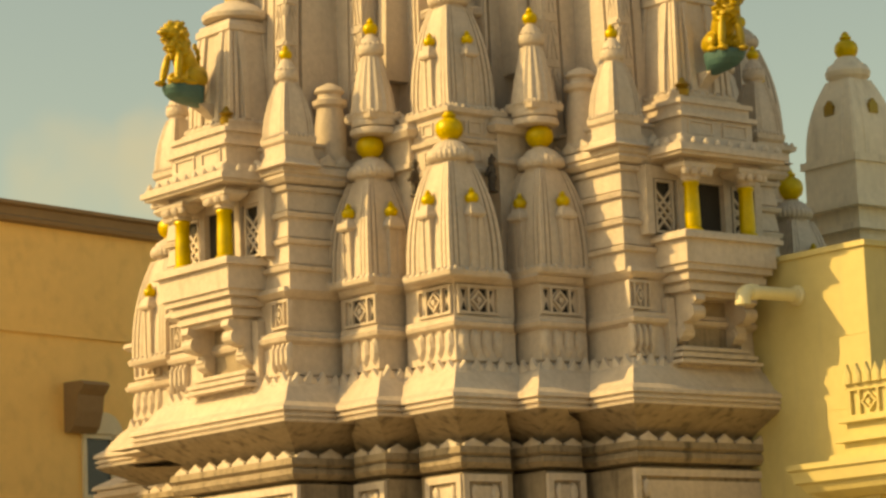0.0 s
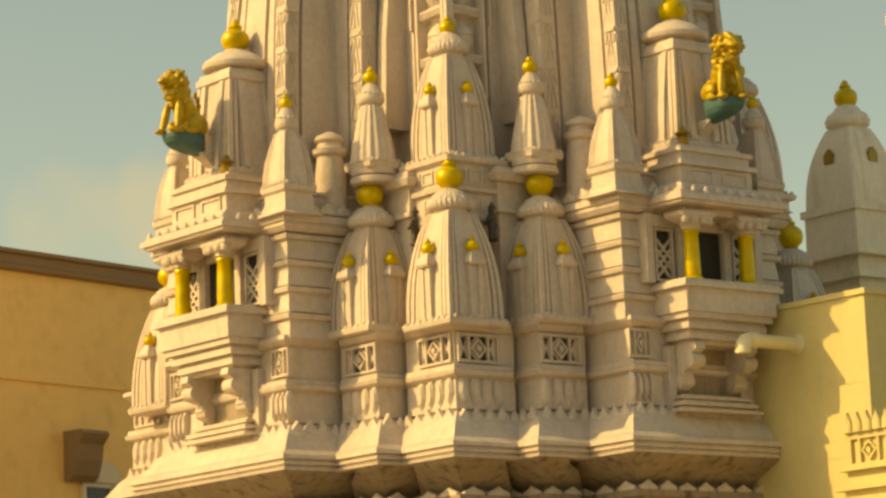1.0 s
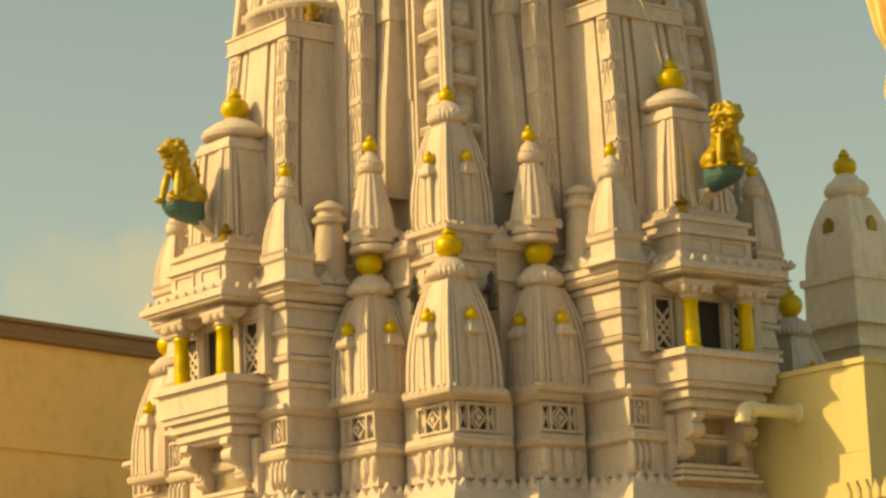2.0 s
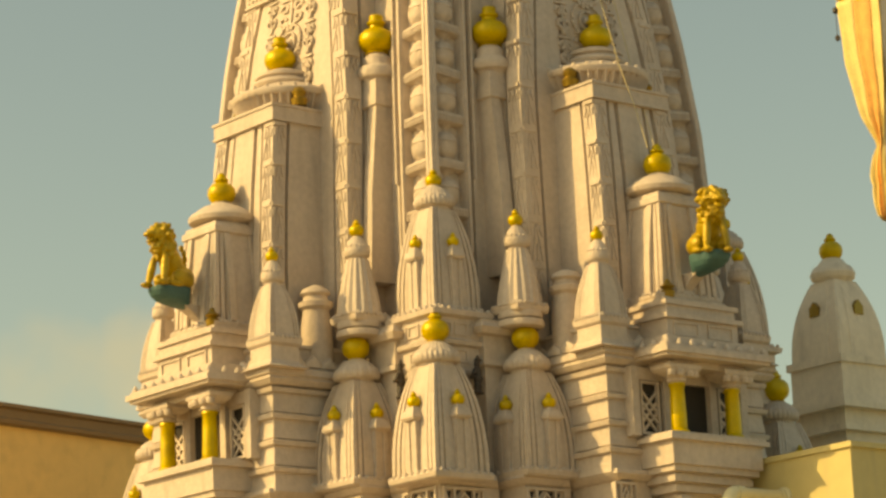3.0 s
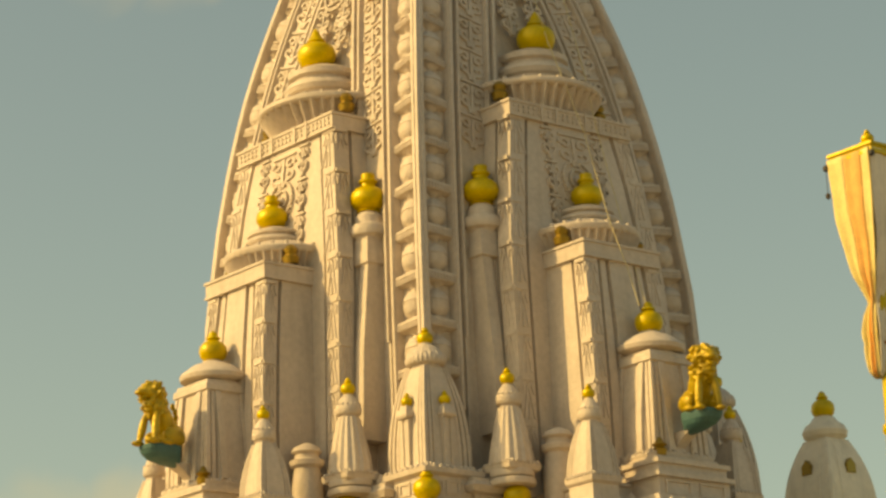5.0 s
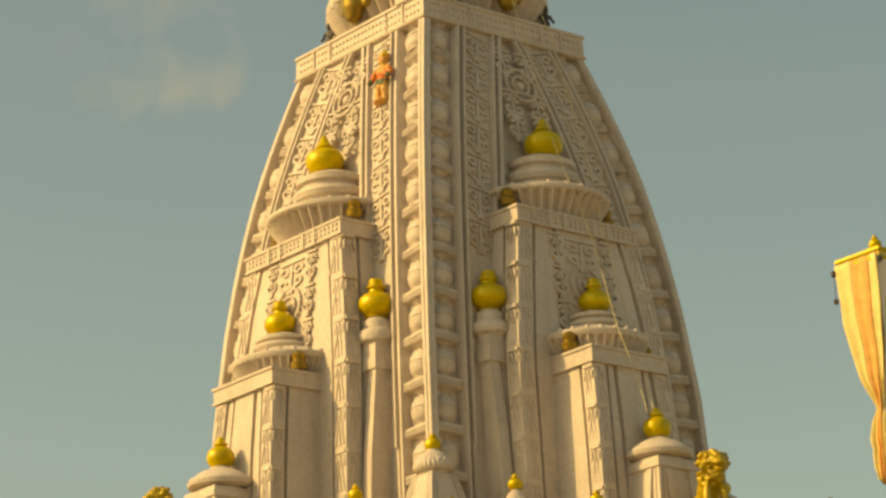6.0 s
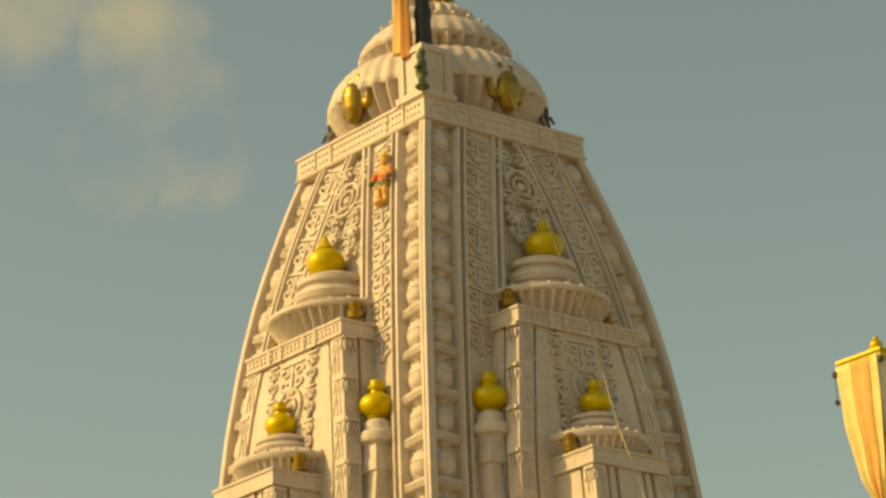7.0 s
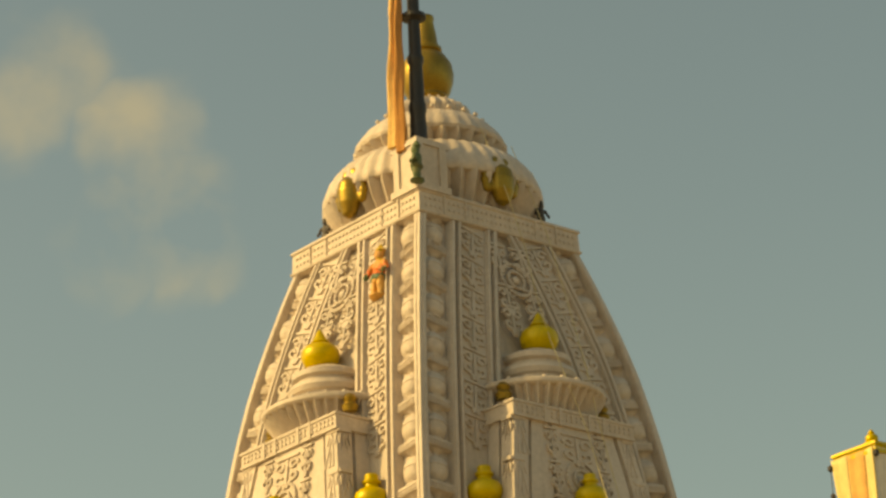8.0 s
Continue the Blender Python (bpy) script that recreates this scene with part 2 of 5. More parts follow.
part("core_wall", courses([(5.4, -0.05), (6.9, -0.05), (6.92, 0.02), (6.98, 0.02), (7.0, -0.03), (7.3, -0.03), (7.32, 0.06), (7.4, 0.1), (7.46, 0.04), (7.5, 0.04), (7.52, -0.05), (7.56, -0.4)], core_plan), STONE, tower)


# rows of pointed petals over cornice and wall
def petal_mesh():
    bm = bmesh.new()
    pts = [(-0.055, 0.0), (0.055, 0.0), (0.05, 0.06), (0.02, 0.1), (0.0, 0.135), (-0.02, 0.1), (-0.05, 0.06)]
    return stack(bm, [[(x * k, v, z * k + 0.0) for x, z in pts] for v, k in ((0.0, 1.0), (0.035, 0.95), (0.05, 0.6))])


PETAL = shared(("petal",), petal_mesh, STONE)


def petal_row(parent, ring, z, pitch=0.118, size=1.0, tall=1.0):
    n = len(ring)
    for i in range(n):
        a, b = Vector(ring[i]), Vector(ring[(i + 1) % n])
        d = b - a
        out = Vector((d.y, -d.x)).normalized()
        if out.x > 0.5 or out.y > 0.5 or d.length < 0.2:
            continue
        k = max(1, int(d.length / pitch))
        for j in range(k):
            p = a + d * (j + 0.5) / k
            ang = math.atan2(out.y, out.x) - math.pi / 2
            m = Matrix.Translation((p.x, p.y, z)) @ Matrix.Rotation(ang, 4, "Z") @ Matrix.Diagonal((size * d.length / k / 0.118, size, size * tall * random.uniform(0.88, 1.08), 1))
            part("petal", PETAL, None, parent, m=m)


petal_row(cornice, plan(-0.01), 4.10, 0.17, 1.5, 1.4)
petal_row(wall, slotted(0.0), 3.28, 0.30, 1.0)
petal_row(upper, flank_plan(0.06), 7.03, 0.23, 1.15)


# fretted and leafy panels on the frieze
def fret_mesh(w=0.66, h=0.36):
    bm = bmesh.new()
    t = 0.06
    box(bm, -w / 2 + 0.01, w / 2 - 0.01, -0.02, 0.01, 0.01, h - 0.01)
    box(bm, -w / 2, w / 2, 0, t, 0, 0.03)
    box(bm, -w / 2, w / 2, 0, t, h - 0.03, h)
    for x in (-w / 2, -0.17, 0.14, w / 2 - 0.035):
        box(bm, x, x + 0.035, 0, t, 0.03, h - 0.03)
    for k in range(4):
        a = math.pi / 2 * k
        r = 0.13
        p, q = (r * math.cos(a), r * math.sin(a)), (r * math.cos(a + math.pi / 2), r * math.sin(a + math.pi / 2))
        s = 0.72
        ring = [p, q, (q[0] * s, q[1] * s), (p[0] * s, p[1] * s)]
        stack(bm, [[(x, v, z + h / 2) for x, z in ring] for v in (0.0, t)])
    stack(bm, [[(0.04 * math.cos(a * math.pi / 3), v, h / 2 + 0.04 * math.sin(a * math.pi / 3)) for a in range(6)] for v in (0.0, t + 0.01)])
    return bm


def leaves_mesh(w=0.74, h=0.38):
    bm = bmesh.new()
    n = 4
    for i in range(n):
        x0 = -w / 2 + w * (i + 0.5) / n
        r = w / n * 0.44
        pts = [(0, 0.0), (r * 0.55, h * 0.12), (r, h * 0.45), (r * 0.8, h * 0.8), (r * 0.45, h), (-r * 0.45, h), (-r * 0.8, h * 0.8), (-r, h * 0.45), (-r * 0.55, h * 0.12)]
        stack(bm, [[(x0 + x * k, v, h * 0.5 + (z - h * 0.5) * k) for x, z in pts] for v, k in ((0.0, 1.0), (0.05, 0.93), (0.09, 0.55))])
    return bm


def painted_hole_mesh(h=0.36):
    """Dark wedges round the diamond of a fretted panel, painted as the shade in its holes."""
    bm = bmesh.new()
    for sx in (-1, 1):
        for sz in (-1, 1):
            ring = [(sx * 0.03, h / 2 + sz * 0.145), (sx * 0.135, h / 2 + sz * 0.145), (sx * 0.135, h / 2 + sz * 0.035)]
            stack(bm, [[(x, v, z) for x, z in ring] for v in (0.0, 0.02)])
            ring = [(sx * 0.18, h / 2 + sz * 0.13), (sx * 0.255, h / 2 + sz * 0.13), (sx * 0.215, h / 2 + sz * 0.02)]
            stack(bm, [[(x, v, z) for x, z in ring] for v in (0.0, 0.02)])
    return bm


# nothing is cut: the holes' shade is the wedges' near-black colour
PAINTED_HOLE = shared(("painted_hole",), painted_hole_mesh, DARK)
FRET, LEAVES = shared(("fret_panel",), fret_mesh, STONE), shared(("leaf_panel",), leaves_mesh, STONE)
for fm, near in FACES.values():
    for u, v, far in ((near * 2.72, 3.17, False), (near * 1.70, 3.55, False), (-near * 1.76, 3.55, True), (-near * 2.95, 3.17, True)):
        if far and near > 0 and abs(u) > 2.8:
            u = -near * 2.68
        part("fret_panel", FRET, None, frieze, m=fm @ at(u, v - 0.105, 4.94))
        tagged(part("painted_hole", PAINTED_HOLE, None, frieze, m=fm @ at(u, v - 0.105, 4.94)), "dark wedges painted as the shaded holes of the fretted panel", kind="stuff")
        part("leaf_panel", LEAVES, None, frieze, m=fm @ at(u, v - 0.10, 4.38))
    if near < 0:  # the pier beyond the far turret
        part("fret_panel", FRET, None, frieze, m=fm @ at(3.78, 3.065, 4.94))
        part("leaf_panel", LEAVES, None, frieze, m=fm @ at(3.78, 3.07, 4.38))
    for u in (-near * 1.2, near * 1.1):
        part("fret_panel", FRET, None, frieze, m=fm @ at(u, 4.255, 4.94) @ Matrix.Diagonal((0.55, 1, 1, 1)))
        part("leaf_panel", LEAVES, None, frieze, m=fm @ at(u, 4.26, 4.38) @ Matrix.Diagonal((0.55, 1, 1, 1)))
    # framed panels on the lowest band, hanging lobes
    for u, v, w in ((near * 2.7, 3.08, 0.7), (near * 1.70, 3.46, 0.62), (0.0, 4.28, 2.6)):
        def frame_mesh(w=w):
            bm = bmesh.new()
            h, b, t = 0.46, 0.09, 0.06
            box(bm, -w / 2, w / 2, 0, t, h - b, h)
            for s in (-1, 1):
                box(bm, min(s * w / 2, s * (w / 2 - b)), max(s * w / 2, s * (w / 2 - b)), 0, t, 0, h - b)
                stack(bm, [[(s * (w / 2 - b - 0.1 + 0.07 * k * math.cos(a * math.pi / 4)), y, 0.22 + 0.13 * k * math.sin(a * math.pi / 4)) for a in range(8)] for y, k in ((0, 1), (0.05, 0.9), (0.07, 0.5))])
            box(bm, -w / 2 + b + 0.16, w / 2 - b - 0.16, 0, 0.03, 0.05, 0.32)
            return bm
        part("frame_panel", shared(("frame_panel", w), frame_mesh, STONE), None, wall, m=fm @ at(u, v - 0.06, 2.5))


# ---------- the great spire ----------
def spire_half(z):
    return float(np.interp(z, (4, 8.0, 9.5, 10.7, 12.0, 12.5, 13.0, 13.5, 14.0, 14.5, 15.0, 15.5, 15.97), (2.58, 2.54, 2.51, 2.46, 2.335, 2.27, 2.2, 2.115, 2.02, 1.905, 1.775, 1.635, 1.49)))


def spire_plan(h):
    """The spire's plan: strips of constant width in from each corner, with grooves and sunk bands between them."""
    cuts = [(1.32, 1.27, -0.11), (1.27, 1.22, 0.0), (1.215, 0.74, -0.045), (0.735, 0.69, 0.0), (0.685, 0.635, -0.12), (0.63, 0.565, 0.0), (0.56, 0.125, -0.135), (0.12, 0.0, 0.0)]
    q = []
    for a, b, d in cuts:
        q += [(h + d, h - a), (h + d, h - b)]
    mirror = [(y, x) for x, y in q[:-1]][::-1]
    return turn4(q + mirror)


bm = bmesh.new()
stack(bm, [[(x, y, z) for x, y in spire_plan(spire_half(z))] for z in np.linspace(4.0, 15.97, 44)])
spire = part("spire", bm, STONE, tower, "curved carved spire with pot-shaped knobs up its corners")


def lean(z, k=1.0):
    """The face's lean inwards at height z, in degrees."""
    return math.degrees(math.atan((spire_half(z - 0.2) - spire_half(z + 0.2)) / 0.4)) * k


def on_face(fm, u, v, z, sx=1.0, tilt=None):
    a = lean(z) if tilt is None else tilt
    side = lean(z) * (math.copysign(1.0, u) if abs(u) > 0.3 * spire_half(z) else u / spire_half(z))
    return fm @ pose(u, v, z, a, -side, 0) @ Matrix.Diagonal((sx, 1, 1, 1))


def knob_side_mesh():
    """A storey of the corner strip: a ringed half-pot with a narrow neck that flares up into a cup."""
    bm = bmesh.new()
    turned = [(0.02, -0.25), (0.14, -0.245), (0.145, -0.225), (0.075, -0.2), (0.08, -0.19), (0.14, -0.16), (0.172, -0.1), (0.182, -0.012), (0.165, -0.008), (0.165, 0.012), (0.18, 0.016),
              (0.165, 0.08), (0.12, 0.13), (0.05, 0.16), (0.042, 0.195), (0.1, 0.245), (0.15, 0.258), (0.02, 0.27)]
    rings = [[(r * math.cos(math.pi * j / 12), 0.72 * r * math.sin(math.pi * j / 12), z) for j in range(13)] for r, z in turned]
    return stack(bm, rings)


def ledge_mesh():
    bm = bmesh.new()
    stack(bm, [[(-w, 0, z), (w, 0, z), (w, d, z), (-w, d, z)] for z, w, d in ((-0.055, 0.30, 0.05), (-0.04, 0.30, 0.092), (0.055, 0.30, 0.092), (0.07, 0.30, 0.05))])
    for i in range(8):
        for z in (-0.018, 0.018):
            box(bm, -0.265 + i * 0.07, -0.235 + i * 0.07, 0.08, 0.104, z - 0.01, z + 0.01)
    return bm


def scroll_mesh(mirror=1):
    """Two facing scrolls round a stem, in flat relief."""
    bm = bmesh.new()

    def ribbon(pts, w=0.019, t=0.04):
        for (x0, z0), (x1, z1) in zip(pts, pts[1:]):
            d = Vector((x1 - x0, z1 - z0))
            if d.length < 1e-5:
                continue
            nrm = Vector((-d.y, d.x)).normalized() * w
            ring = [(x0 - nrm.x, z0 - nrm.y), (x1 - nrm.x, z1 - nrm.y), (x1 + nrm.x, z1 + nrm.y), (x0 + nrm.x, z0 + nrm.y)]
            stack(bm, [[(x, v, z) for x, z in ring] for v in (-0.005, t)])
    for s in (-1, 1):
        spiral = [(s * (0.1 + (0.075 - 0.011 * k * 0.55) * math.cos(k * 0.75)), 0.1 + (0.09 - 0.008 * k) * math.sin(k * 0.75)) for k in range(9)]
        ribbon(spiral)
        ribbon([(s * 0.02, -0.25), (s * 0.05, -0.16), (s * 0.15, -0.12), (s * 0.16, -0.05), (s * 0.1, -0.02), (s * 0.06, -0.07)])
    ribbon([(0, -0.22), (0, 0.2)], 0.018)
    ribbon([(-0.17, 0.24), (0.17, 0.24)], 0.015)
    return bm


KNOB_SIDE = shared(("pot_knob",), knob_side_mesh, STONE, True)
LEDGE = shared(("ledge",), ledge_mesh, STONE)
SCROLL = shared(("scroll",), scroll_mesh, STONE)


def fillet_strip(fm, k, w, z0, z1, proud=0.05):
    """A raised vertical fillet up the spire, abs(k) in from the corner on the side of its sign."""
    bm = bmesh.new()
    rings = []
    for z in np.linspace(z0, z1, 20):
        h = spire_half(z)
        u = math.copysign(h - abs(k), k)
        rings.append([(u - w, h - 0.03, z), (u + w, h - 0.03, z), (u + w * 0.8, h + proud, z), (u - w * 0.8, h + proud, z)])
    stack(bm, rings)
    return part("fillet", bm, STONE, spire, m=fm)


for fm, near in FACES.values():
    for s in (1, -1):
        z = 15.68
        while z > 8.6:
            h = spire_half(z)
            u = s * (h - 0.343)
            part("ledge", LEDGE, None, spire, m=on_face(fm, u, h - 0.14, z - 0.315, 0.74 * random.uniform(0.97, 1.03)) @ Matrix.Diagonal((1, random.uniform(1.48, 1.6), random.uniform(1.1, 1.3), 1)))
            part("pot_knob", KNOB_SIDE, None, spire, m=on_face(fm, u, h - 0.145, z, random.uniform(0.98, 1.08)) @ Matrix.Diagonal((1, random.uniform(0.98, 1.08), 1.0, 1)))
            z -= 0.635
        z = 15.6
        while z > 12.2:
            h = spire_half(z)
            part("scroll", SCROLL, None, spire, m=on_face(fm, s * (h - 0.98), h - 0.05, z, 1.16))
            z -= 0.52
        fillet_strip(fm, s * 0.085, 0.03, 8.5, 15.93, 0.014)
        fillet_strip(fm, s * 0.598, 0.028, 8.5, 15.93, 0.03)
        fillet_strip(fm, s * 0.712, 0.02, 9.5, 15.93, 0.035)
        fillet_strip(fm, s * 1.245, 0.022, 11.5, 15.93, 0.035)
        fillet_strip(fm, s * 1.36, 0.03, 12.5, 15.93, 0.04)
    # ornament of the middle panel: a wheel and scrolls
    for z in (15.45, 14.75, 14.4):
        h = spire_half(z)
        part("scroll", SCROLL, None, spire, m=on_face(fm, -0.13 * h, h - 0.01, z, 0.9))
        part("scroll", SCROLL, None, spire, m=on_face(fm, 0.13 * h, h - 0.01, z, 0.9))

    def wheel_mesh():
        bm = bmesh.new()
        for r0, r1, t in ((0.25, 0.29, 0.05), (0.13, 0.165, 0.05)):
            for i in range(24):
                a, b = 2 * math.pi * i / 24, 2 * math.pi * (i + 0.8) / 24
                ring = [(r0 * math.cos(a), r0 * math.sin(a)), (r1 * math.cos(a), r1 * math.sin(a)), (r1 * math.cos(b), r1 * math.sin(b)), (r0 * math.cos(b), r0 * math.sin(b))]
                stack(bm, [[(x, v, z) for x, z in ring] for v in (0.0, t)])
        lathe_ring = [(0.07 * math.cos(a * math.pi / 5), 0.07 * math.sin(a * math.pi / 5)) for a in range(10)]
        stack(bm, [[(x * k, v, z * k) for x, z in lathe_ring] for v, k in ((0, 1), (0.04, 0.9), (0.06, 0.4))])
        return bm
    part("wheel", shared(("wheel",), wheel_mesh, STONE), None, spire, m=on_face(fm, 0, spire_half(15.12) - 0.005, 15.12))


def studs(bm, w, z0, z1, v, pitch=0.085):
    """Two rows of small studs along a band of width w."""
    n = max(2, int(w / pitch))
    for i in range(n):
        x = -w / 2 + w * (i + 0.5) / n
        for z in (z0 + (z1 - z0) * 0.3, z0 + (z1 - z0) * 0.7):
            box(bm, x - 0.016, x + 0.016, v - 0.01, v + 0.02, z - 0.018, z + 0.018)


band = part("top_band", courses([(15.93, 1.44), (15.95, 1.525), (15.98, 1.535), (16.0, 1.51), (16.26, 1.50), (16.28, 1.525), (16.32, 1.515), (16.34, 1.25)], lambda off: turn4([(off, off)])), STONE, tower)
for fm, near in FACES.values():
    bm = bmesh.new()
    studs(bm, 2.86, 15.99, 16.27, 1.505)
    for u in (-1.05, -0.66, 0.66, 1.05):
        box(bm, u - 0.012, u + 0.012, 1.45, 1.53, 15.97, 16.29)
    tagged(part("studs", bm, STONE, band, m=fm), kind="stuff")

# ---------- turrets ----------
KNOB = [(0.35, 0.0), (0.62, 0.03), (0.52, 0.1), (0.62, 0.18), (0.88, 0.42), (1.0, 0.8), (0.94, 1.18), (0.72, 1.46), (0.46, 1.6), (0.38, 1.68), (0.5, 1.74), (0.5, 1.86), (0.36, 1.94), (0.3, 2.15), (0.16, 2.3), (0.03, 2.36)]


KNOB_TALL = [(0.5, 0.0), (0.66, 0.03), (0.6, 0.1), (0.5, 0.14), (0.72, 0.24), (0.95, 0.5), (1.0, 0.78), (0.94, 1.06), (0.72, 1.3), (0.44, 1.42), (0.4, 1.5), (0.4, 1.62), (0.5, 1.67), (0.52, 1.8), (0.38, 1.86), (0.38, 2.14), (0.32, 2.2), (0.02, 2.22)]
KNOB_BIG = [(0.4, -0.1), (0.62, 0.0), (0.82, 0.2), (0.97, 0.5), (1.0, 0.78), (0.93, 1.04), (0.74, 1.24), (0.5, 1.34), (0.44, 1.4), (0.5, 1.44), (0.44, 1.52), (0.3, 1.72), (0.2, 1.95), (0.12, 2.1), (0.02, 2.2)]


def finial(parent, x, y, z, r, m=None, shape=KNOB):
    r = round(r, 3)
    me = shared(("finial", r, len(shape)), lambda: lathe(bmesh.new(), [(a * r, z1 * r) for a, z1 in shape], 20), GOLD, True)
    return part("finial", me, None, parent, "gilded pot finial", (m if m is not None else at(x, y, z)) @ Matrix.Rotation(random.uniform(-0.03, 0.03), 4, "X"))


def turret_plan(h):
    """Corner ribs, two grooves a side, and a panel that lies a little back."""
    g = h * 0.06
    q = [(h * 0.95, 0.46 * h), (h * 0.95 + g * 0.3, 0.47 * h), (h * 0.95 + g * 0.3, 0.60 * h), (h * 0.82, 0.615 * h), (h * 0.82, 0.66 * h), (h * 0.985, 0.665 * h), (h * 0.985, 0.80 * h), (h * 0.86, 0.81 * h), (h * 0.86, 0.85 * h), (h, 0.86 * h), (h, h)]
    return turn4(q + [(y, x) for x, y in q[:-1]][::-1])


def curved_mesh(h, tall, top, power):
    rings = []
    for i in range(13):
        t = i / 12
        w = h * (1 - (1 - top) * t ** power)
        rings.append([(x, y, t * tall) for x, y in turret_plan(w)])
    return stack(bmesh.new(), rings)


def fluted_mesh(h, tall, top, power):
    return lathe(bmesh.new(), [(h * 1.16 * (1 - (1 - top) * (i / 8) ** power), tall * i / 8) for i in range(9)], 96, (0, 0, 0), 0.045, 16)


def turret(x, y, z0, h, tall, knob, top=0.5, power=2.4, pilasters=True, scallop=0.075, rings=0, cap=1.0, fluted=False):
    """A turret: curved ribbed body, a beaded belt, a scalloped ring cap, a gilded pot, small pilasters with gilded tips."""
    t = part("turret", shared(("turret", h, tall, top), lambda: (fluted_mesh if fluted else curved_mesh)(h, tall, top, power), STONE, fluted), None, tower, "white painted ribbed miniature spire", at(x, y, z0))

    def belt():
        bm = bmesh.new()
        stack(bm, [[(a * w, b * w, z) for a, b in ((1, -1), (1, 1), (-1, 1), (-1, -1))] for z, w in ((-0.10, h * 1.0), (-0.08, h * 1.07), (-0.03, h * 1.1), (0.0, h * 1.07), (0.02, h * 0.98))])
        n = 7
        for k in range(4):
            for i in range(n):
                u = (i + 0.5) / n * 2 - 1
                p = (h * 1.07, u * h)
                for _ in range(k):
                    p = (-p[1], p[0])
                lathe(bm, [(0.006, -0.03), (0.024, -0.02), (0.028, 0.0), (0.022, 0.018), (0.005, 0.03)], 6, (p[0], p[1], -0.0))
        return bm
    part("belt", shared(("belt", h), belt, STONE), None, t)
    r = h * top * cap

    def ring():
        bm = bmesh.new()
        lathe(bm, [(r * 0.95, -0.03), (r * 1.0, 0.03), (r * 1.22, 0.04), (r * 1.36, 0.065), (r * 1.4, 0.12), (r * 1.3, 0.165), (r * 1.12, 0.2), (r * 0.98, 0.24), (r * 0.8, 0.275), (r * 0.5, 0.31), (r * 0.4, 0.34)], 112, (0, 0, 0), scallop * 0.35, 28)
        if scallop:
            for i in range(16):
                a = 2 * math.pi * i / 16
                lathe(bm, [(0.004, -0.02), (0.02, -0.012), (0.022, 0.0), (0.018, 0.012), (0.004, 0.02)], 6, (r * 1.22 * math.cos(a), r * 1.22 * math.sin(a), 0.175))
        return bm
    part("ring_cap", shared(("ring_cap", r, scallop), ring, STONE, True), None, t, m=at(0, 0, tall))
    finial(t, 0, 0, tall + 0.31, knob)
    if pilasters:
        def pil():
            bm = bmesh.new()
            b = h * 0.22
            top = 0.48 * tall
            box(bm, h * 0.7, h * 1.06, -b, -b * 0.35, 0.01, top)
            box(bm, h * 0.7, h * 1.06, b * 0.35, b, 0.01, top)
            box(bm, h * 0.7, h * 1.02, -b * 0.35, b * 0.35, 0.01, top)
            stack(bm, [[(h * 0.5, -w, z), (h * 0.9 + w, -w, z), (h * 0.9 + w, w, z), (h * 0.5, w, z)] for z, w in ((top, h * 0.24), (top + 0.03, h * 0.29), (top + 0.06, h * 0.28), (top + 0.1, h * 0.24), (tall * 0.61, h * 0.12))])
            return bm
        for k in range(4):
            m = Matrix.Rotation(k * math.pi / 2, 4, "Z")
            part("pilaster", shared(("pilaster", h, tall), pil, STONE), None, t, m=m)
            p = m @ Vector((h * 0.9, 0, tall * 0.6))
            finial(t, p.x, p.y, p.z, h * 0.21)
    for k in range(rings):
        w = h * (1.15 + 0.07 * k)
        part("base_ring", shared(("base_ring", w), lambda w=w: lathe(bmesh.new(), [(w * 0.85, -0.06), (w, -0.045), (w * 1.04, 0.0), (w, 0.035), (w * 0.85, 0.045)], 28), STONE, True), None, t, m=at(0, 0, -0.12 - 0.11 * k))
    return t


def eight(a, b):
    """The places of a pair of alike things on the two faces, on both sides of the middle."""
    return [(-a, -b), (-a, b), (-b, -a), (b, -a)]


def panel_frame():
    """A small raised square frame."""
    bm = bmesh.new()
    outer, inner = [(-0.11, 0.0), (0.11, 0.0), (0.11, 0.17), (-0.11, 0.17)], [(-0.085, 0.025), (0.085, 0.025), (0.085, 0.145), (-0.085, 0.145)]
    for i in range(4):
        j = (i + 1) % 4
        stack(bm, [[(x, v, z) for x, z in (outer[i], outer[j], inner[j], inner[i])] for v in (0.0, 0.035)])
    return bm


turret(-2.90, -2.90, 5.46, 0.43, 1.38, 0.18)
turret(-3.02, 3.22, 5.15, 0.43, 1.38, 0.19)
turret(3.0, -3.02, 5.15, 0.43, 1.38, 0.2)
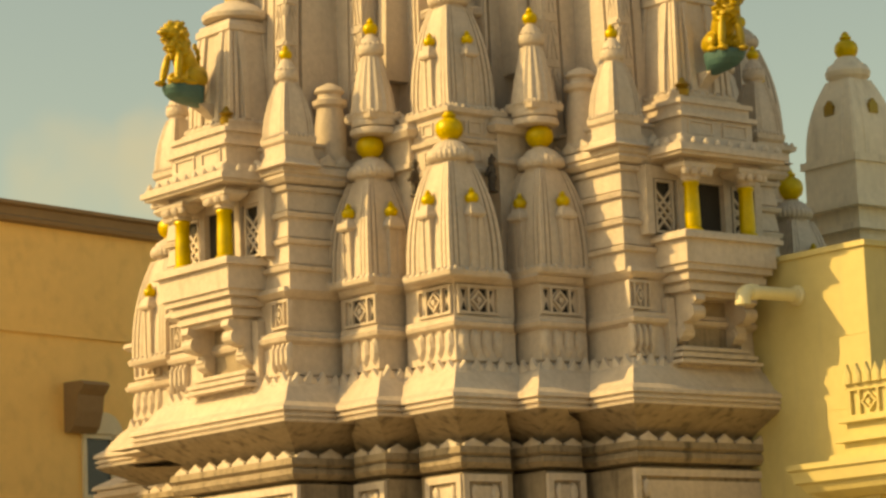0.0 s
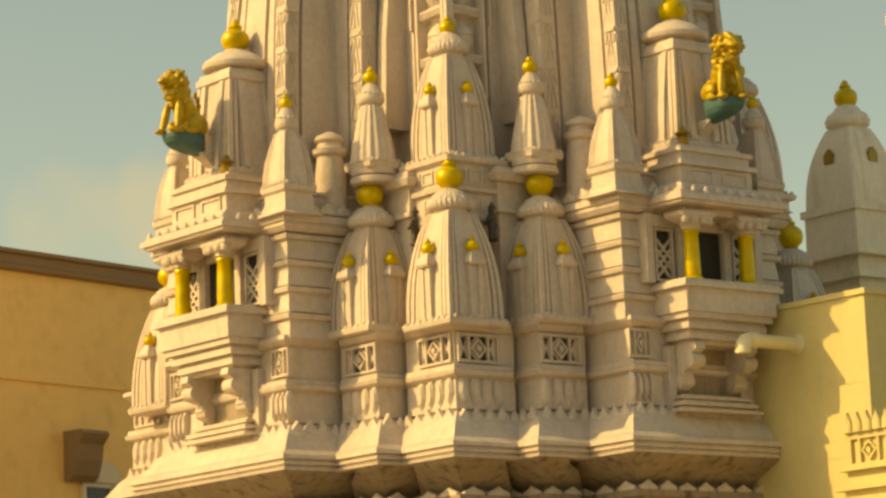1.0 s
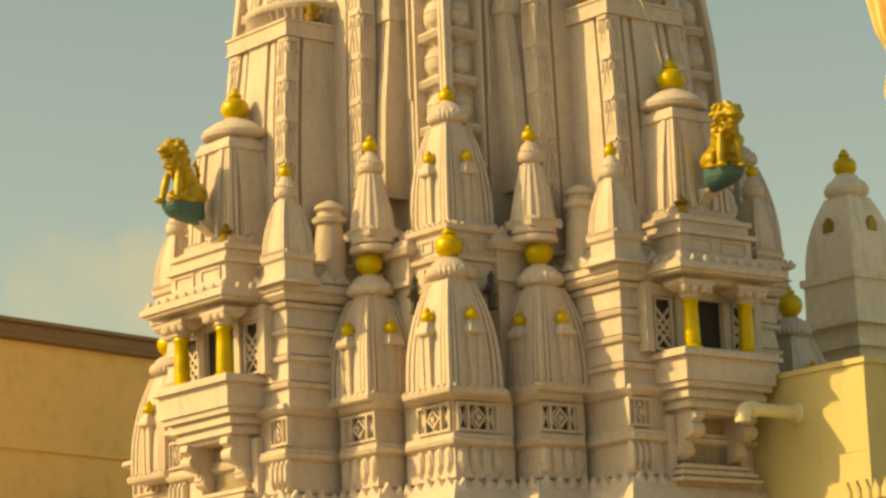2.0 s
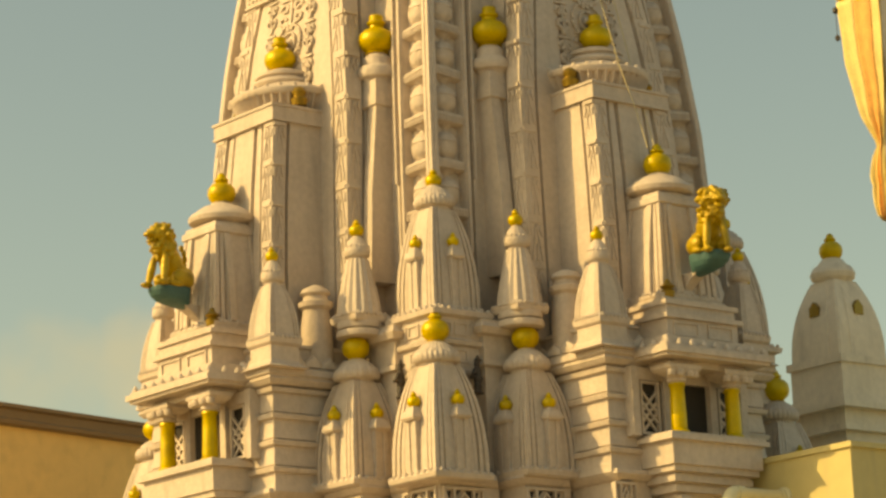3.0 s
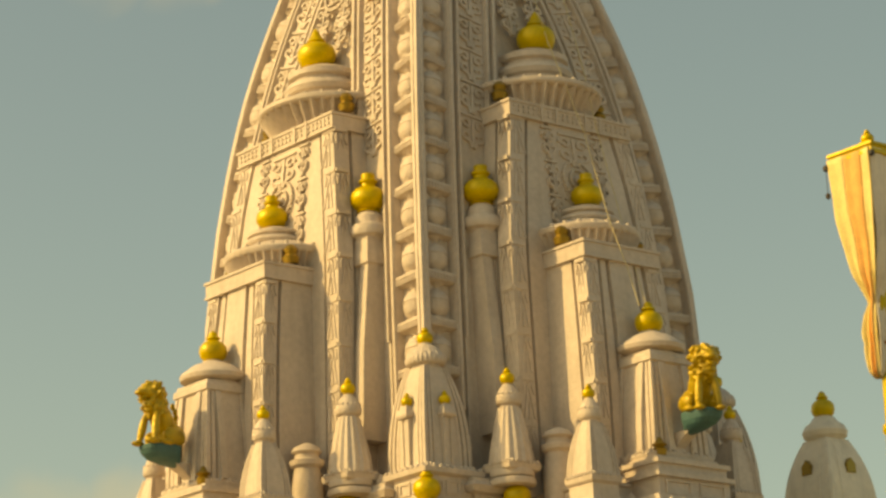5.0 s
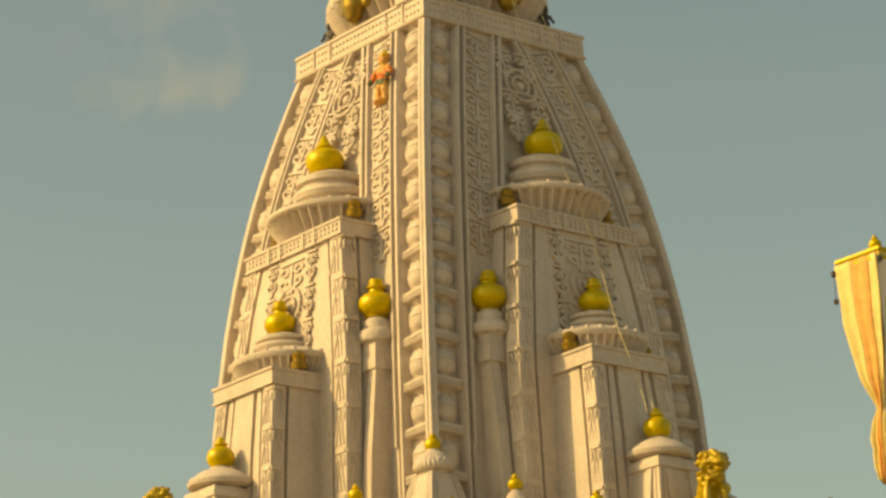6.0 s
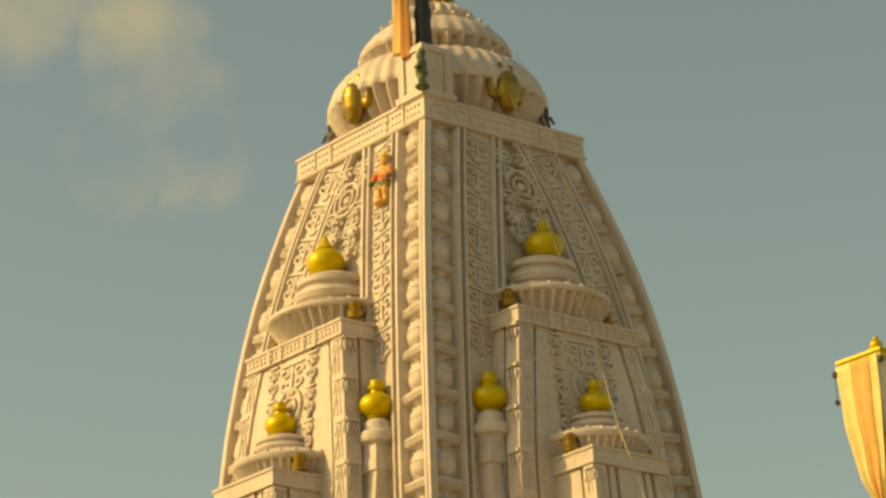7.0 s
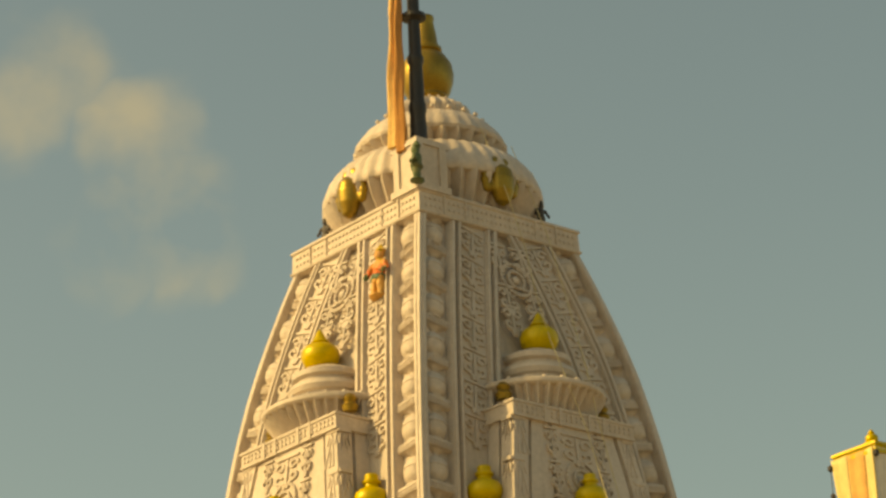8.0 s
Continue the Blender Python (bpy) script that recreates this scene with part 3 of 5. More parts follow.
for x, y in ((-2.48, -2.48), (-2.61, 2.61), (2.61, -2.61)):
    t = turret(x, y, 7.64, 0.38, 1.35, 0.11)
    bm = bmesh.new()
    stack(bm, [[(a * w, b * w, z) for a, b in ((1, -1), (1, 1), (-1, 1), (-1, -1))] for z, w in (
        (-1.0, 0.30), (-0.9, 0.36), (-0.84, 0.42), (-0.8, 0.42), (-0.77, 0.4), (-0.5, 0.4), (-0.48, 0.46), (-0.43, 0.47), (-0.4, 0.42), (-0.14, 0.42), (-0.11, 0.49), (-0.05, 0.5), (-0.02, 0.44), (0.0, 0.3))])
    base = part("moulded_base", bm, STONE, t)
    for k in range(4):
        turned = Matrix.Rotation(k * math.pi / 2, 4, "Z")
        for u, z in ((0.0, -0.70), (-0.26, -0.36), (0.0, -0.36), (0.26, -0.36)):
            part("framed_panel", shared(("framed_panel",), panel_frame, STONE), None, base, m=turned @ at(u, 0.385 if z < -0.5 else 0.405, z))
        for i in range(9):
            part("bead", shared(("bead",), lambda: lathe(bmesh.new(), [(0.006, -0.03), (0.026, -0.02), (0.03, 0.0), (0.022, 0.022), (0.005, 0.035)], 6), STONE), None, base, m=turned @ at(-0.43 + i * 0.1075, 0.47, -0.03))
for x, y in eight(3.22, 1.68):
    turret(x, y, 5.52, 0.43, 1.28, 0.18)
for x, y in eight(3.16, 1.70):
    turret(x, y, 7.68, 0.245, 0.74, 0.10, 0.5, 1.3, pilasters=False, scallop=0.03, rings=2, fluted=True)
for x, y in eight(4.19, 1.25):
    t = turret(x, y, 7.37, 0.235, 0.70, 0.085, 0.46, 1.9, pilasters=False, scallop=0.03)
    bm = bmesh.new()
    stack(bm, [[(a * w, b * w, z) for a, b in ((1, -1), (1, 1), (-1, 1), (-1, -1))] for z, w in ((-0.4, 0.32), (-0.36, 0.26), (-0.3, 0.22), (-0.12, 0.22), (-0.1, 0.25))])
    part("foot_block", bm, STONE, t)
for x, y in eight(3.42, 1.12):
    t = part("stub_turret", shared(("stub_turret",), lambda: lathe(bmesh.new(), [(0.26, -0.3), (0.26, 0.0), (0.24, 0.4), (0.2, 0.62), (0.26, 0.66), (0.27, 0.72), (0.2, 0.75), (0.18, 0.8), (0.24, 0.84), (0.2, 0.9), (0.05, 0.96)], 20), STONE, True), None, tower, m=at(x, y, 7.22) @ Matrix.Diagonal((0.85, 0.85, 1, 1)))
for fm, near in FACES.values():
    p = fm @ Vector((0, 4.07, 0))
    k = turret(p.x, p.y, 7.74, 0.47, 1.36, 0.19, 0.72, 1.6, pilasters=False, scallop=0.0, cap=0.95)
    bm = bmesh.new()
    stack(bm, [[(-w, -w, z), (w, -w, z), (w, w, z), (-w, w, z)] for z, w in ((1.2, 0.35), (1.22, 0.385), (1.3, 0.38), (1.32, 0.35), (1.36, 0.345))])
    part("collar", bm, STONE, k)
    for g in (-0.2, 0.2):
        for ang in range(4):
            bm = bmesh.new()
            stack(bm, [[(g - 0.05, 0.46 - d, z), (g + 0.05, 0.46 - d, z), (g + 0.045, 0.5 - d, z), (g - 0.045, 0.5 - d, z)] for z, d in ((0.02, 0.0), (0.6, 0.035), (1.2, 0.115))])
            part("rib", bm, STONE, k, m=Matrix.Rotation(ang * math.pi / 2, 4, "Z"))
    small = part("foot_knob", shared(("foot_knob",), lambda: lathe(bmesh.new(), [(0.1, 0), (0.12, 0.1), (0.08, 0.14), (0.13, 0.18), (0.06, 0.24), (0.03, 0.3)], 14), OLDGOLD, True), None, tower, "weathered gilt knob", fm @ at(near * 0.42, 4.56, 7.66) @ Matrix.Diagonal((0.78, 0.78, 0.8, 1)))
    # stepped block under this turret, on the balcony's roof
    bm = bmesh.new()
    steps(bm, ((7.0, 7.1, 0.78, 4.86), (7.1, 7.36, 0.62, 4.72), (7.36, 7.42, 0.68, 4.78), (7.42, 7.54, 0.6, 4.7), (7.54, 7.6, 0.64, 4.74), (7.6, 7.66, 0.54, 4.62)), 3.3)
    for u in (-0.3, 0.3):
        for a, b, c, d in ((-0.22, 0.22, 7.14, 7.165), (-0.22, 0.22, 7.3, 7.325), (-0.22, -0.195, 7.165, 7.3), (0.195, 0.22, 7.165, 7.3)):
            box(bm, u + a, u + b, 4.7, 4.745, c, d)
    part("roof_block", bm, STONE, tower, m=fm)


# ---------- half spires that lean on the great spire ----------
def strip_triangle_mesh():
    """A storey of the edge strips: a thin frame round a pointed arch, in low relief."""
    bm = bmesh.new()
    for ring in ([(-0.10, -0.21), (-0.075, -0.21), (0.0, 0.13), (-0.012, 0.17)], [(0.10, -0.21), (0.075, -0.21), (0.0, 0.13), (0.012, 0.17)], [(-0.022, -0.21), (0.022, -0.21), (0.0, -0.03)],
                 [(-0.105, 0.185), (0.105, 0.185), (0.105, 0.225), (-0.105, 0.225)], [(-0.09, 0.04), (-0.055, 0.12), (-0.07, 0.16), (-0.1, 0.13)], [(0.09, 0.04), (0.1, 0.13), (0.07, 0.16), (0.055, 0.12)]):
        stack(bm, [[(x, v, z) for x, z in ring] for v in (-0.01, 0.02)])
    return bm


ARCH = shared(("leaf_arch",), strip_triangle_mesh, STONE)


def half_spire(fm, near, shift, stations, back, ring_r, ring_v, ring_z, knob_v, knob_z, knob_r, strip, arch_pitch, studded):
    """stations: rows of z, outward reach and half-width, from the foot up to the belt."""
    zs, reach, half = zip(*stations)
    bm = bmesh.new()
    rings = []
    for z in np.linspace(zs[0], zs[-1], 16):
        v, w = float(np.interp(z, zs, reach)), float(np.interp(z, zs, half))
        g, s = 0.11, strip
        line = [(-w, back), (-w, v - s - 0.05), (-w + g, v - s - 0.045), (-w + g, v - s - 0.01), (-w, v - s), (-w, v), (-w + s, v), (-w + s + 0.01, v - g), (-w + s + 0.05, v - g), (-w + s + 0.06, v - 0.015),
                (-w * 0.42, v - 0.015), (-w * 0.42 + 0.01, v - g), (-w * 0.42 + 0.05, v - g), (-w * 0.42 + 0.06, v)]
        rings.append([(x, y, z) for x, y in line + [(-x, y) for x, y in line[::-1]]])
    stack(bm, rings)
    hs = part("half_spire", bm, STONE, tower, "half spire with grooved strips under a ribbed cap", fm @ at(near * shift, 0, 0))
    v, w, z = reach[-1], half[-1], zs[-1]
    bm = bmesh.new()
    for a, b, e in ((0.0, 0.03, 0.05), (0.03, 0.2, 0.035), (0.2, 0.235, 0.055)):
        box(bm, -w - e, w + e, back, v + e, z + a, z + b)
    if studded:
        studs(bm, 2 * w, z + 0.03, z + 0.2, v + 0.035)
        for u in (-w * 0.5, w * 0.5, -w * 0.25, w * 0.25):
            box(bm, u - 0.02, u + 0.02, back, v + 0.065, z - 0.01, z + 0.24)
    part("belt", bm, STONE, hs)
    # half ring of ribs, a bead row, a plain disc
    bm = bmesh.new()
    centre = (-near * shift * 0.6, ring_v, ring_z)
    lathe(bm, [(ring_r * 0.80, -0.12), (ring_r * 0.84, -0.02), (ring_r * 0.93, 0.1), (ring_r * 0.99, 0.2)], 200, centre, 0.06, 40)
    lathe(bm, [(ring_r * 0.9, 0.17), (ring_r * 1.02, 0.18), (ring_r * 1.05, 0.21), (ring_r * 1.05, 0.255), (ring_r * 1.0, 0.285), (ring_r * 0.86, 0.31), (ring_r * 0.70, 0.37), (ring_r * 0.60, 0.41), (ring_r * 0.5, 0.42)], 60, centre)
    part("ribbed_cap", bm, STONE, hs, smooth=True)
    bm = bmesh.new()
    for i in range(24):
        a = 2 * math.pi * i / 24
        lathe(bm, [(0.005, -0.03), (0.03, -0.02), (0.035, 0.0), (0.03, 0.02), (0.005, 0.03)], 8, (-near * shift * 0.6 + ring_r * 0.98 * math.cos(a), ring_v + ring_r * 0.98 * math.sin(a), ring_z + 0.29))
    tagged(part("bead_row", bm, STONE, hs), kind="stuff")
    bm = bmesh.new()
    r = ring_r * 0.52
    d = knob_z - (ring_z + 0.36)
    lathe(bm, [(r * 0.94, -0.05), (r * 0.96, d * 0.2), (r * 1.06, d * 0.24), (r * 1.12, d * 0.36), (r * 1.06, d * 0.48), (r * 0.9, d * 0.52), (r * 0.88, d * 0.62), (r * 1.0, d * 0.68), (r * 1.0, d * 0.82), (r * 0.8, d * 0.92), (r * 0.5, d + 0.02)], 32, (-near * shift, (ring_v + knob_v) / 2, ring_z + 0.36))
    part("disc", bm, STONE, hs, smooth=True)
    finial(hs, 0, 0, 0, knob_r, at(-near * shift, knob_v, knob_z), KNOB_BIG if studded else KNOB_TALL)
    # gilt figures at the ends of the ring
    for s in (-1, 1):
        a = radians(90 - s * 64)
        bm = bmesh.new()
        lathe(bm, [(0.02, -0.04), (0.1, -0.02), (0.12, 0.06), (0.08, 0.11), (0.1, 0.17), (0.07, 0.22), (0.01, 0.25)], 12, (-near * shift * 0.6 + ring_r * 1.02 * math.cos(a), ring_v + ring_r * 1.02 * math.sin(a), ring_z + 0.0))
        part("boss", bm, OLDGOLD, hs, "gilt carved boss", smooth=True)
    if studded:
        for du, dz in ((0, -0.35), (0, -1.2), (-0.62, -0.3), (-0.62, -0.8), (0.62, -0.3), (0.62, -0.8), (-0.62, -1.3), (0.62, -1.3)):
            v1 = float(np.interp(z + dz, zs, reach))
            part("scroll", SCROLL, None, hs, m=pose(du * 0.72, v1 - 0.01, z + dz, 8, 0, 0) @ Matrix.Diagonal((1.5 if du == 0 else 0.6, 1, 0.95, 1)))
        part("wheel", MESHES[("wheel",)], None, hs, m=pose(0, float(np.interp(z - 0.78, zs, reach)) - 0.005, z - 0.78, 8, 0, 0))
    zz = z - 0.28
    while zz > zs[0] + 0.25:
        v1, w1 = float(np.interp(zz, zs, reach)), float(np.interp(zz, zs, half))
        tl = math.degrees(math.atan((np.interp(zz - 0.2, zs, reach) - np.interp(zz + 0.2, zs, reach)) / 0.4))
        for s in (-1, 1):
            part("leaf_arch", ARCH, None, hs, m=pose(s * (w1 - strip / 2), v1 - 0.005, zz, tl, 0, 0) @ Matrix.Diagonal((strip / 0.26, 1, arch_pitch / 0.48, 1)))
        part("leaf_arch", ARCH, None, hs, m=pose(near * (w1 - 0.005), v1 - strip / 2, zz, 0, 0, -near * 90) @ Matrix.Diagonal((strip / 0.26, 1, arch_pitch / 0.48, 1)))
        zz -= arch_pitch
    return hs


def column(fm, u, v, z0, z1, w):
    """A slender grooved shaft with a belt, a cushion and a gilded pot."""
    bm = bmesh.new()
    g = w * 0.25
    ring = [(-w, -w), (-g, -w), (-g * 0.8, -w * 0.8), (g * 0.8, -w * 0.8), (g, -w), (w, -w), (w, -g), (w, g), (w, w), (g, w), (g * 0.8, w * 0.8), (-g * 0.8, w * 0.8), (-g, w), (-w, w)]
    stack(bm, [[(x * k, y * k + o, z) for x, y in ring] for z, k, o in ((z0, 1.12, 0.18), ((z0 + z1) / 2, 1.1, 0.12), (z1, 1.0, 0.0))])
    c = part("column", bm, STONE, tower, "slender grooved shaft with a gilded pot", fm @ at(u, v, 0))
    bm = bmesh.new()
    stack(bm, [[(a * k, b * k, z) for a, b in ((-w, -w), (w, -w), (w, w), (-w, w))] for z, k in ((z1 - 0.02, 1.02), (z1, 1.16), (z1 + 0.16, 1.12), (z1 + 0.17, 1.0), (z1 + 0.36, 0.9))])
    part("belt", bm, STONE, c)
    bm = bmesh.new()
    lathe(bm, [(w * 0.9, 0), (w * 1.0, 0.05), (w * 1.28, 0.08), (w * 1.38, 0.15), (w * 1.25, 0.22), (w * 0.95, 0.25), (w * 0.9, 0.36), (w * 0.6, 0.42), (w * 0.5, 0.46)], 28, (0, 0, z1 + 0.34))
    part("cushion", bm, STONE, c, smooth=True)
    finial(c, 0, 0, z1 + 0.76, 0.25, None, KNOB_TALL)
    return c


for fm, near in FACES.values():
    half_spire(fm, near, 0.0, [(7.3, 3.12, 1.42), (9.5, 3.05, 1.40), (10.7, 2.98, 1.36), (12.0, 2.85, 1.18), (12.62, 2.76, 1.06)], 1.5, 0.98, 1.95, 13.0, 2.18, 13.9, 0.275, 0.26, 0.62, True)
    half_spire(fm, near, 0.12, [(7.3, 3.95, 0.76), (8.5, 3.92, 0.74), (9.5, 3.85, 0.7), (10.45, 3.74, 0.64)], 2.4, 0.74, 2.95, 10.74, 3.03, 11.40, 0.225, 0.22, 0.56, False)
    for s in (near,):
        column(fm, s * 1.39, 2.46, 8.2, 10.62, 0.21)


# ---------- balconies ----------
def bracket_mesh():
    """A scrolled bracket under the balcony."""
    bm = bmesh.new()
    pts = [(0.0, 0.0), (0.5, 0.0), (0.52, -0.08), (0.42, -0.14), (0.46, -0.22), (0.4, -0.32), (0.26, -0.34), (0.3, -0.44), (0.2, -0.56), (0.08, -0.6), (0.0, -0.7)]
    stack(bm, [[(x, v, z) for v, z in pts] for x in (-0.08, 0.08)])
    for v, z, r in ((0.4, -0.22, 0.09), (0.2, -0.46, 0.08)):
        ring = [(v + r * math.cos(a * math.pi / 6), z + r * math.sin(a * math.pi / 6)) for a in range(12)]
        stack(bm, [[(x, p, q) for p, q in ring] for x in (-0.105, 0.105)])
    return bm


def capital_mesh():
    bm = bmesh.new()
    lathe(bm, [(0.1, 0.0), (0.13, 0.02), (0.12, 0.05), (0.15, 0.08), (0.12, 0.1)], 20)
    stack(bm, [[(-a, -b, z), (a, -b, z), (a, b, z), (-a, b, z)] for z, a, b in ((0.09, 0.13, 0.12), (0.13, 0.22, 0.16), (0.17, 0.27, 0.18), (0.22, 0.27, 0.18))])
    for s in (-1, 1):
        lathe(bm, [(0.01, -0.05), (0.05, -0.04), (0.06, 0.0), (0.05, 0.04), (0.01, 0.05)], 10, (s * 0.2, 0.12, 0.11))
        lathe(bm, [(0.01, -0.05), (0.05, -0.04), (0.06, 0.0), (0.05, 0.04), (0.01, 0.05)], 10, (s * 0.08, 0.15, 0.11))
    return bm


def lattice_mesh(w=0.26, h=0.62):
    bm = bmesh.new()
    for k in range(-3, 8):
        for s in (-1, 1):
            p0, p1 = Vector((-w / 2, k * 0.13)), Vector((w / 2, k * 0.13 + w))
            if s < 0:
                p0, p1 = Vector((-w / 2, k * 0.13 + w)), Vector((w / 2, k * 0.13))
            lo, hi = min(p0.y, p1.y), max(p0.y, p1.y)
            if lo < -0.02 or hi > h + 0.02:
                continue
            d = (p1 - p0).normalized()
            n = Vector((-d.y, d.x)) * 0.016
            ring = [p0 - n, p1 - n, p1 + n, p0 + n]
            stack(bm, [[(q.x, v, q.y) for q in ring] for v in (0.0, 0.03 + 0.004 * s)])
    for x0, x1, z0, z1 in ((-w / 2 - 0.03, -w / 2, -0.03, h + 0.03), (w / 2, w / 2 + 0.03, -0.03, h + 0.03), (-w / 2, w / 2, -0.03, 0.0), (-w / 2, w / 2, h, h + 0.03)):
        box(bm, x0, x1, 0, 0.05, z0, z1)
    return bm


for fm, near in FACES.values():
    bm = bmesh.new()
    steps(bm, ((5.10, 5.16, 0.52, 4.62), (5.16, 5.24, 0.62, 4.7), (5.24, 5.28, 0.60, 4.68), (5.28, 5.36, 0.68, 4.76), (5.36, 5.40, 0.66, 4.74), (5.40, 5.48, 0.74, 4.82), (5.48, 5.78, 0.78, 4.86), (5.78, 5.84, 0.86, 4.93), (5.84, 5.88, 0.82, 4.9)), 4.0)
    balcony = part("balcony", bm, STONE, tower, "stone balcony with stepped parapet and yellow pillars", fm)
    bm = bmesh.new()
    steps(bm, ((6.74, 6.82, 0.66, 4.76), (6.82, 6.86, 0.9, 4.98), (6.86, 6.93, 0.94, 5.02), (6.93, 6.97, 0.9, 4.97), (6.97, 7.02, 0.82, 4.88)), 4.0)
    for i in range(9):
        u = -0.84 + i * 0.21
        lathe(bm, [(0.006, -0.05), (0.035, -0.03), (0.045, 0.0), (0.03, 0.035), (0.006, 0.07)], 8, (u, 4.93, 6.99))
    for i in range(3):
        lathe(bm, [(0.006, -0.05), (0.035, -0.03), (0.045, 0.0), (0.03, 0.035), (0.006, 0.07)], 8, (near * 0.86, 4.7 - 0.2 * i, 6.99))
    part("eave", bm, STONE, balcony)
    for u in (-0.48, 0.48):
        me = shared(("pillar",), lambda: lathe(bmesh.new(), [(0.13, 0.0), (0.13, 0.05), (0.1, 0.08), (0.105, 0.12), (0.098, 0.4), (0.09, 0.6), (0.11, 0.63), (0.1, 0.67)], 20), GOLD, True)
        part("pillar", me, None, balcony, "yellow painted round pillar", at(u, 4.68, 5.87))
        part("capital", shared(("capital",), capital_mesh, STONE), None, balcony, m=at(u, 4.68, 6.53))
        part("bracket", shared(("bracket",), bracket_mesh, STONE), None, balcony, m=at(u * 0.95, 4.2, 5.12))
    # the wall behind: door posts, lattice windows, solid blocks painted dark as unlit openings
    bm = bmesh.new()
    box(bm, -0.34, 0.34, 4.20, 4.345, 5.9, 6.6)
    part("opening", bm, DARK, balcony, "doorway block painted near-black for its unlit inside")
    for u in (-0.95, -0.4, 0.4, 0.95):
        part("door_post", shared(("door_post",), lambda: box(bmesh.new(), -0.06, 0.06, 4.1, 4.43, 5.88, 6.76), STONE), None, balcony, m=at(u, 0, 0))
    bm = bmesh.new()
    box(bm, -1.0, 1.0, 4.1, 4.41, 6.6, 6.757)
    part("lintel", bm, STONE, balcony)
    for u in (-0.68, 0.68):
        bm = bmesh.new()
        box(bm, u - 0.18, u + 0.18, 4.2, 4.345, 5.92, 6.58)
        part("opening", bm, DARK, balcony, "window block painted near-black for its unlit inside")
        part("lattice", shared(("lattice",), lattice_mesh, STONE), None, balcony, m=at(u, 4.35, 5.94))
    # niche and stepped foot under the balcony
    bm = bmesh.new()
    steps(bm, ((4.26, 4.3, 0.7, 4.6), (4.3, 4.34, 0.6, 4.5), (4.34, 4.39, 0.66, 4.56), (4.39, 4.43, 0.54, 4.46), (4.43, 4.47, 0.6, 4.5), (4.47, 4.5, 0.5, 4.4)), 4.0)
    for s in (-1, 1):
        box(bm, s * 0.62 - 0.06, s * 0.62 + 0.06, 4.0, 4.36, 4.3, 5.1)
    part("niche_foot", bm, STONE, balcony)
    # flat slab in place of a recess; the balcony's shade is its dark colour
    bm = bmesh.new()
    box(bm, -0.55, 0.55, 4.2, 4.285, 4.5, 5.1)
    part("niche", bm, SOOT_SHADE, balcony, "niche panel with the recess's shade in its colour")

# ---------- crown of the spire ----------
crown = part("crown", lathe(bmesh.new(), [(1.25, 16.3), (1.38, 16.42), (1.30, 16.5)], 48), STONE, tower, "ribbed stone crown of three tiers", smooth=True)


def ribbed(profile, n, amount):
    return lathe(bmesh.new(), profile, n * 6, (0, 0, 0), amount, n)


part("tier", ribbed([(1.30, 16.3), (1.38, 16.42), (1.5, 16.62), (1.57, 16.78), (1.57, 16.84)], 44, 0.05), STONE, crown, smooth=True)
part("tier_roof", ribbed([(1.5, 16.82), (1.61, 16.83), (1.63, 16.86), (1.62, 16.95), (1.54, 17.16), (1.4, 17.33), (1.22, 17.45), (1.1, 17.49), (0.9, 17.52)], 44, 0.012), STONE, crown, smooth=True)
part("tier", ribbed([(0.9, 17.44), (0.96, 17.5), (1.05, 17.6), (1.09, 17.7)], 30, 0.07), STONE, crown, smooth=True)
part("tier_roof", ribbed([(1.0, 17.68), (1.13, 17.7), (1.15, 17.75), (1.11, 17.83), (1.01, 17.97), (0.86, 18.1), (0.6, 18.19)], 30, 0.01), STONE, crown, smooth=True)
bm = bmesh.new()
for i in range(20):
    a = 2 * math.pi * i / 20
    lathe(bm, [(0.01, -0.03), (0.035, -0.02), (0.04, 0.0), (0.03, 0.025), (0.01, 0.035)], 8, (0.82 * math.cos(a), 0.82 * math.sin(a), 18.17))
    lathe(bm, [(0.01, -0.02), (0.022, -0.014), (0.026, 0.0), (0.02, 0.014), (0.01, 0.02)], 8, (0.42 * math.cos(a), 0.42 * math.sin(a), 18.52))
tagged(part("bead_row", bm, STONE, crown), kind="stuff")
part("tier", ribbed([(0.54, 18.16), (0.6, 18.24), (0.63, 18.33), (0.58, 18.42), (0.42, 18.51), (0.26, 18.55)], 24, 0.04), STONE, crown, smooth=True)
part("great_finial", lathe(bmesh.new(), [(0.22, 18.52), (0.27, 18.58), (0.31, 18.64), (0.3, 18.68), (0.35, 18.76), (0.395, 18.9), (0.41, 19.05), (0.385, 19.2), (0.3, 19.34), (0.215, 19.41), (0.245, 19.44), (0.245, 19.49), (0.195, 19.53), (0.17, 19.74), (0.135, 19.95), (0.15, 19.98), (0.145, 20.03), (0.1, 20.05), (0.02, 20.05)], 28), OLDGOLD, crown, "tarnished gold pot at the tower's tip", smooth=True)

# corner pedestal with its post, and a plain block each way
bm = bmesh.new()
for z0, z1, a in ((16.3, 16.40, 0.31), (16.40, 17.0, 0.27), (17.0, 17.05, 0.3), (17.05, 17.1, 0.28)):
    box(bm, -1.24 - a, -1.24 + a, -1.24 - a, -1.24 + a, z0, z1)
pedestal = part("corner_pedestal", bm, STONE, tower)
for fm, near in FACES.values():
    for u0, u1 in ((1.0, 1.12), (1.42, 1.50)):  # pilasters that leave a sunk niche between them
        bm = bmesh.new()
        box(bm, min(near * u0, near * u1), max(near * u0, near * u1), 1.5, 1.545, 16.4, 17.0)
        part("pilaster", bm, STONE, pedestal, m=fm)


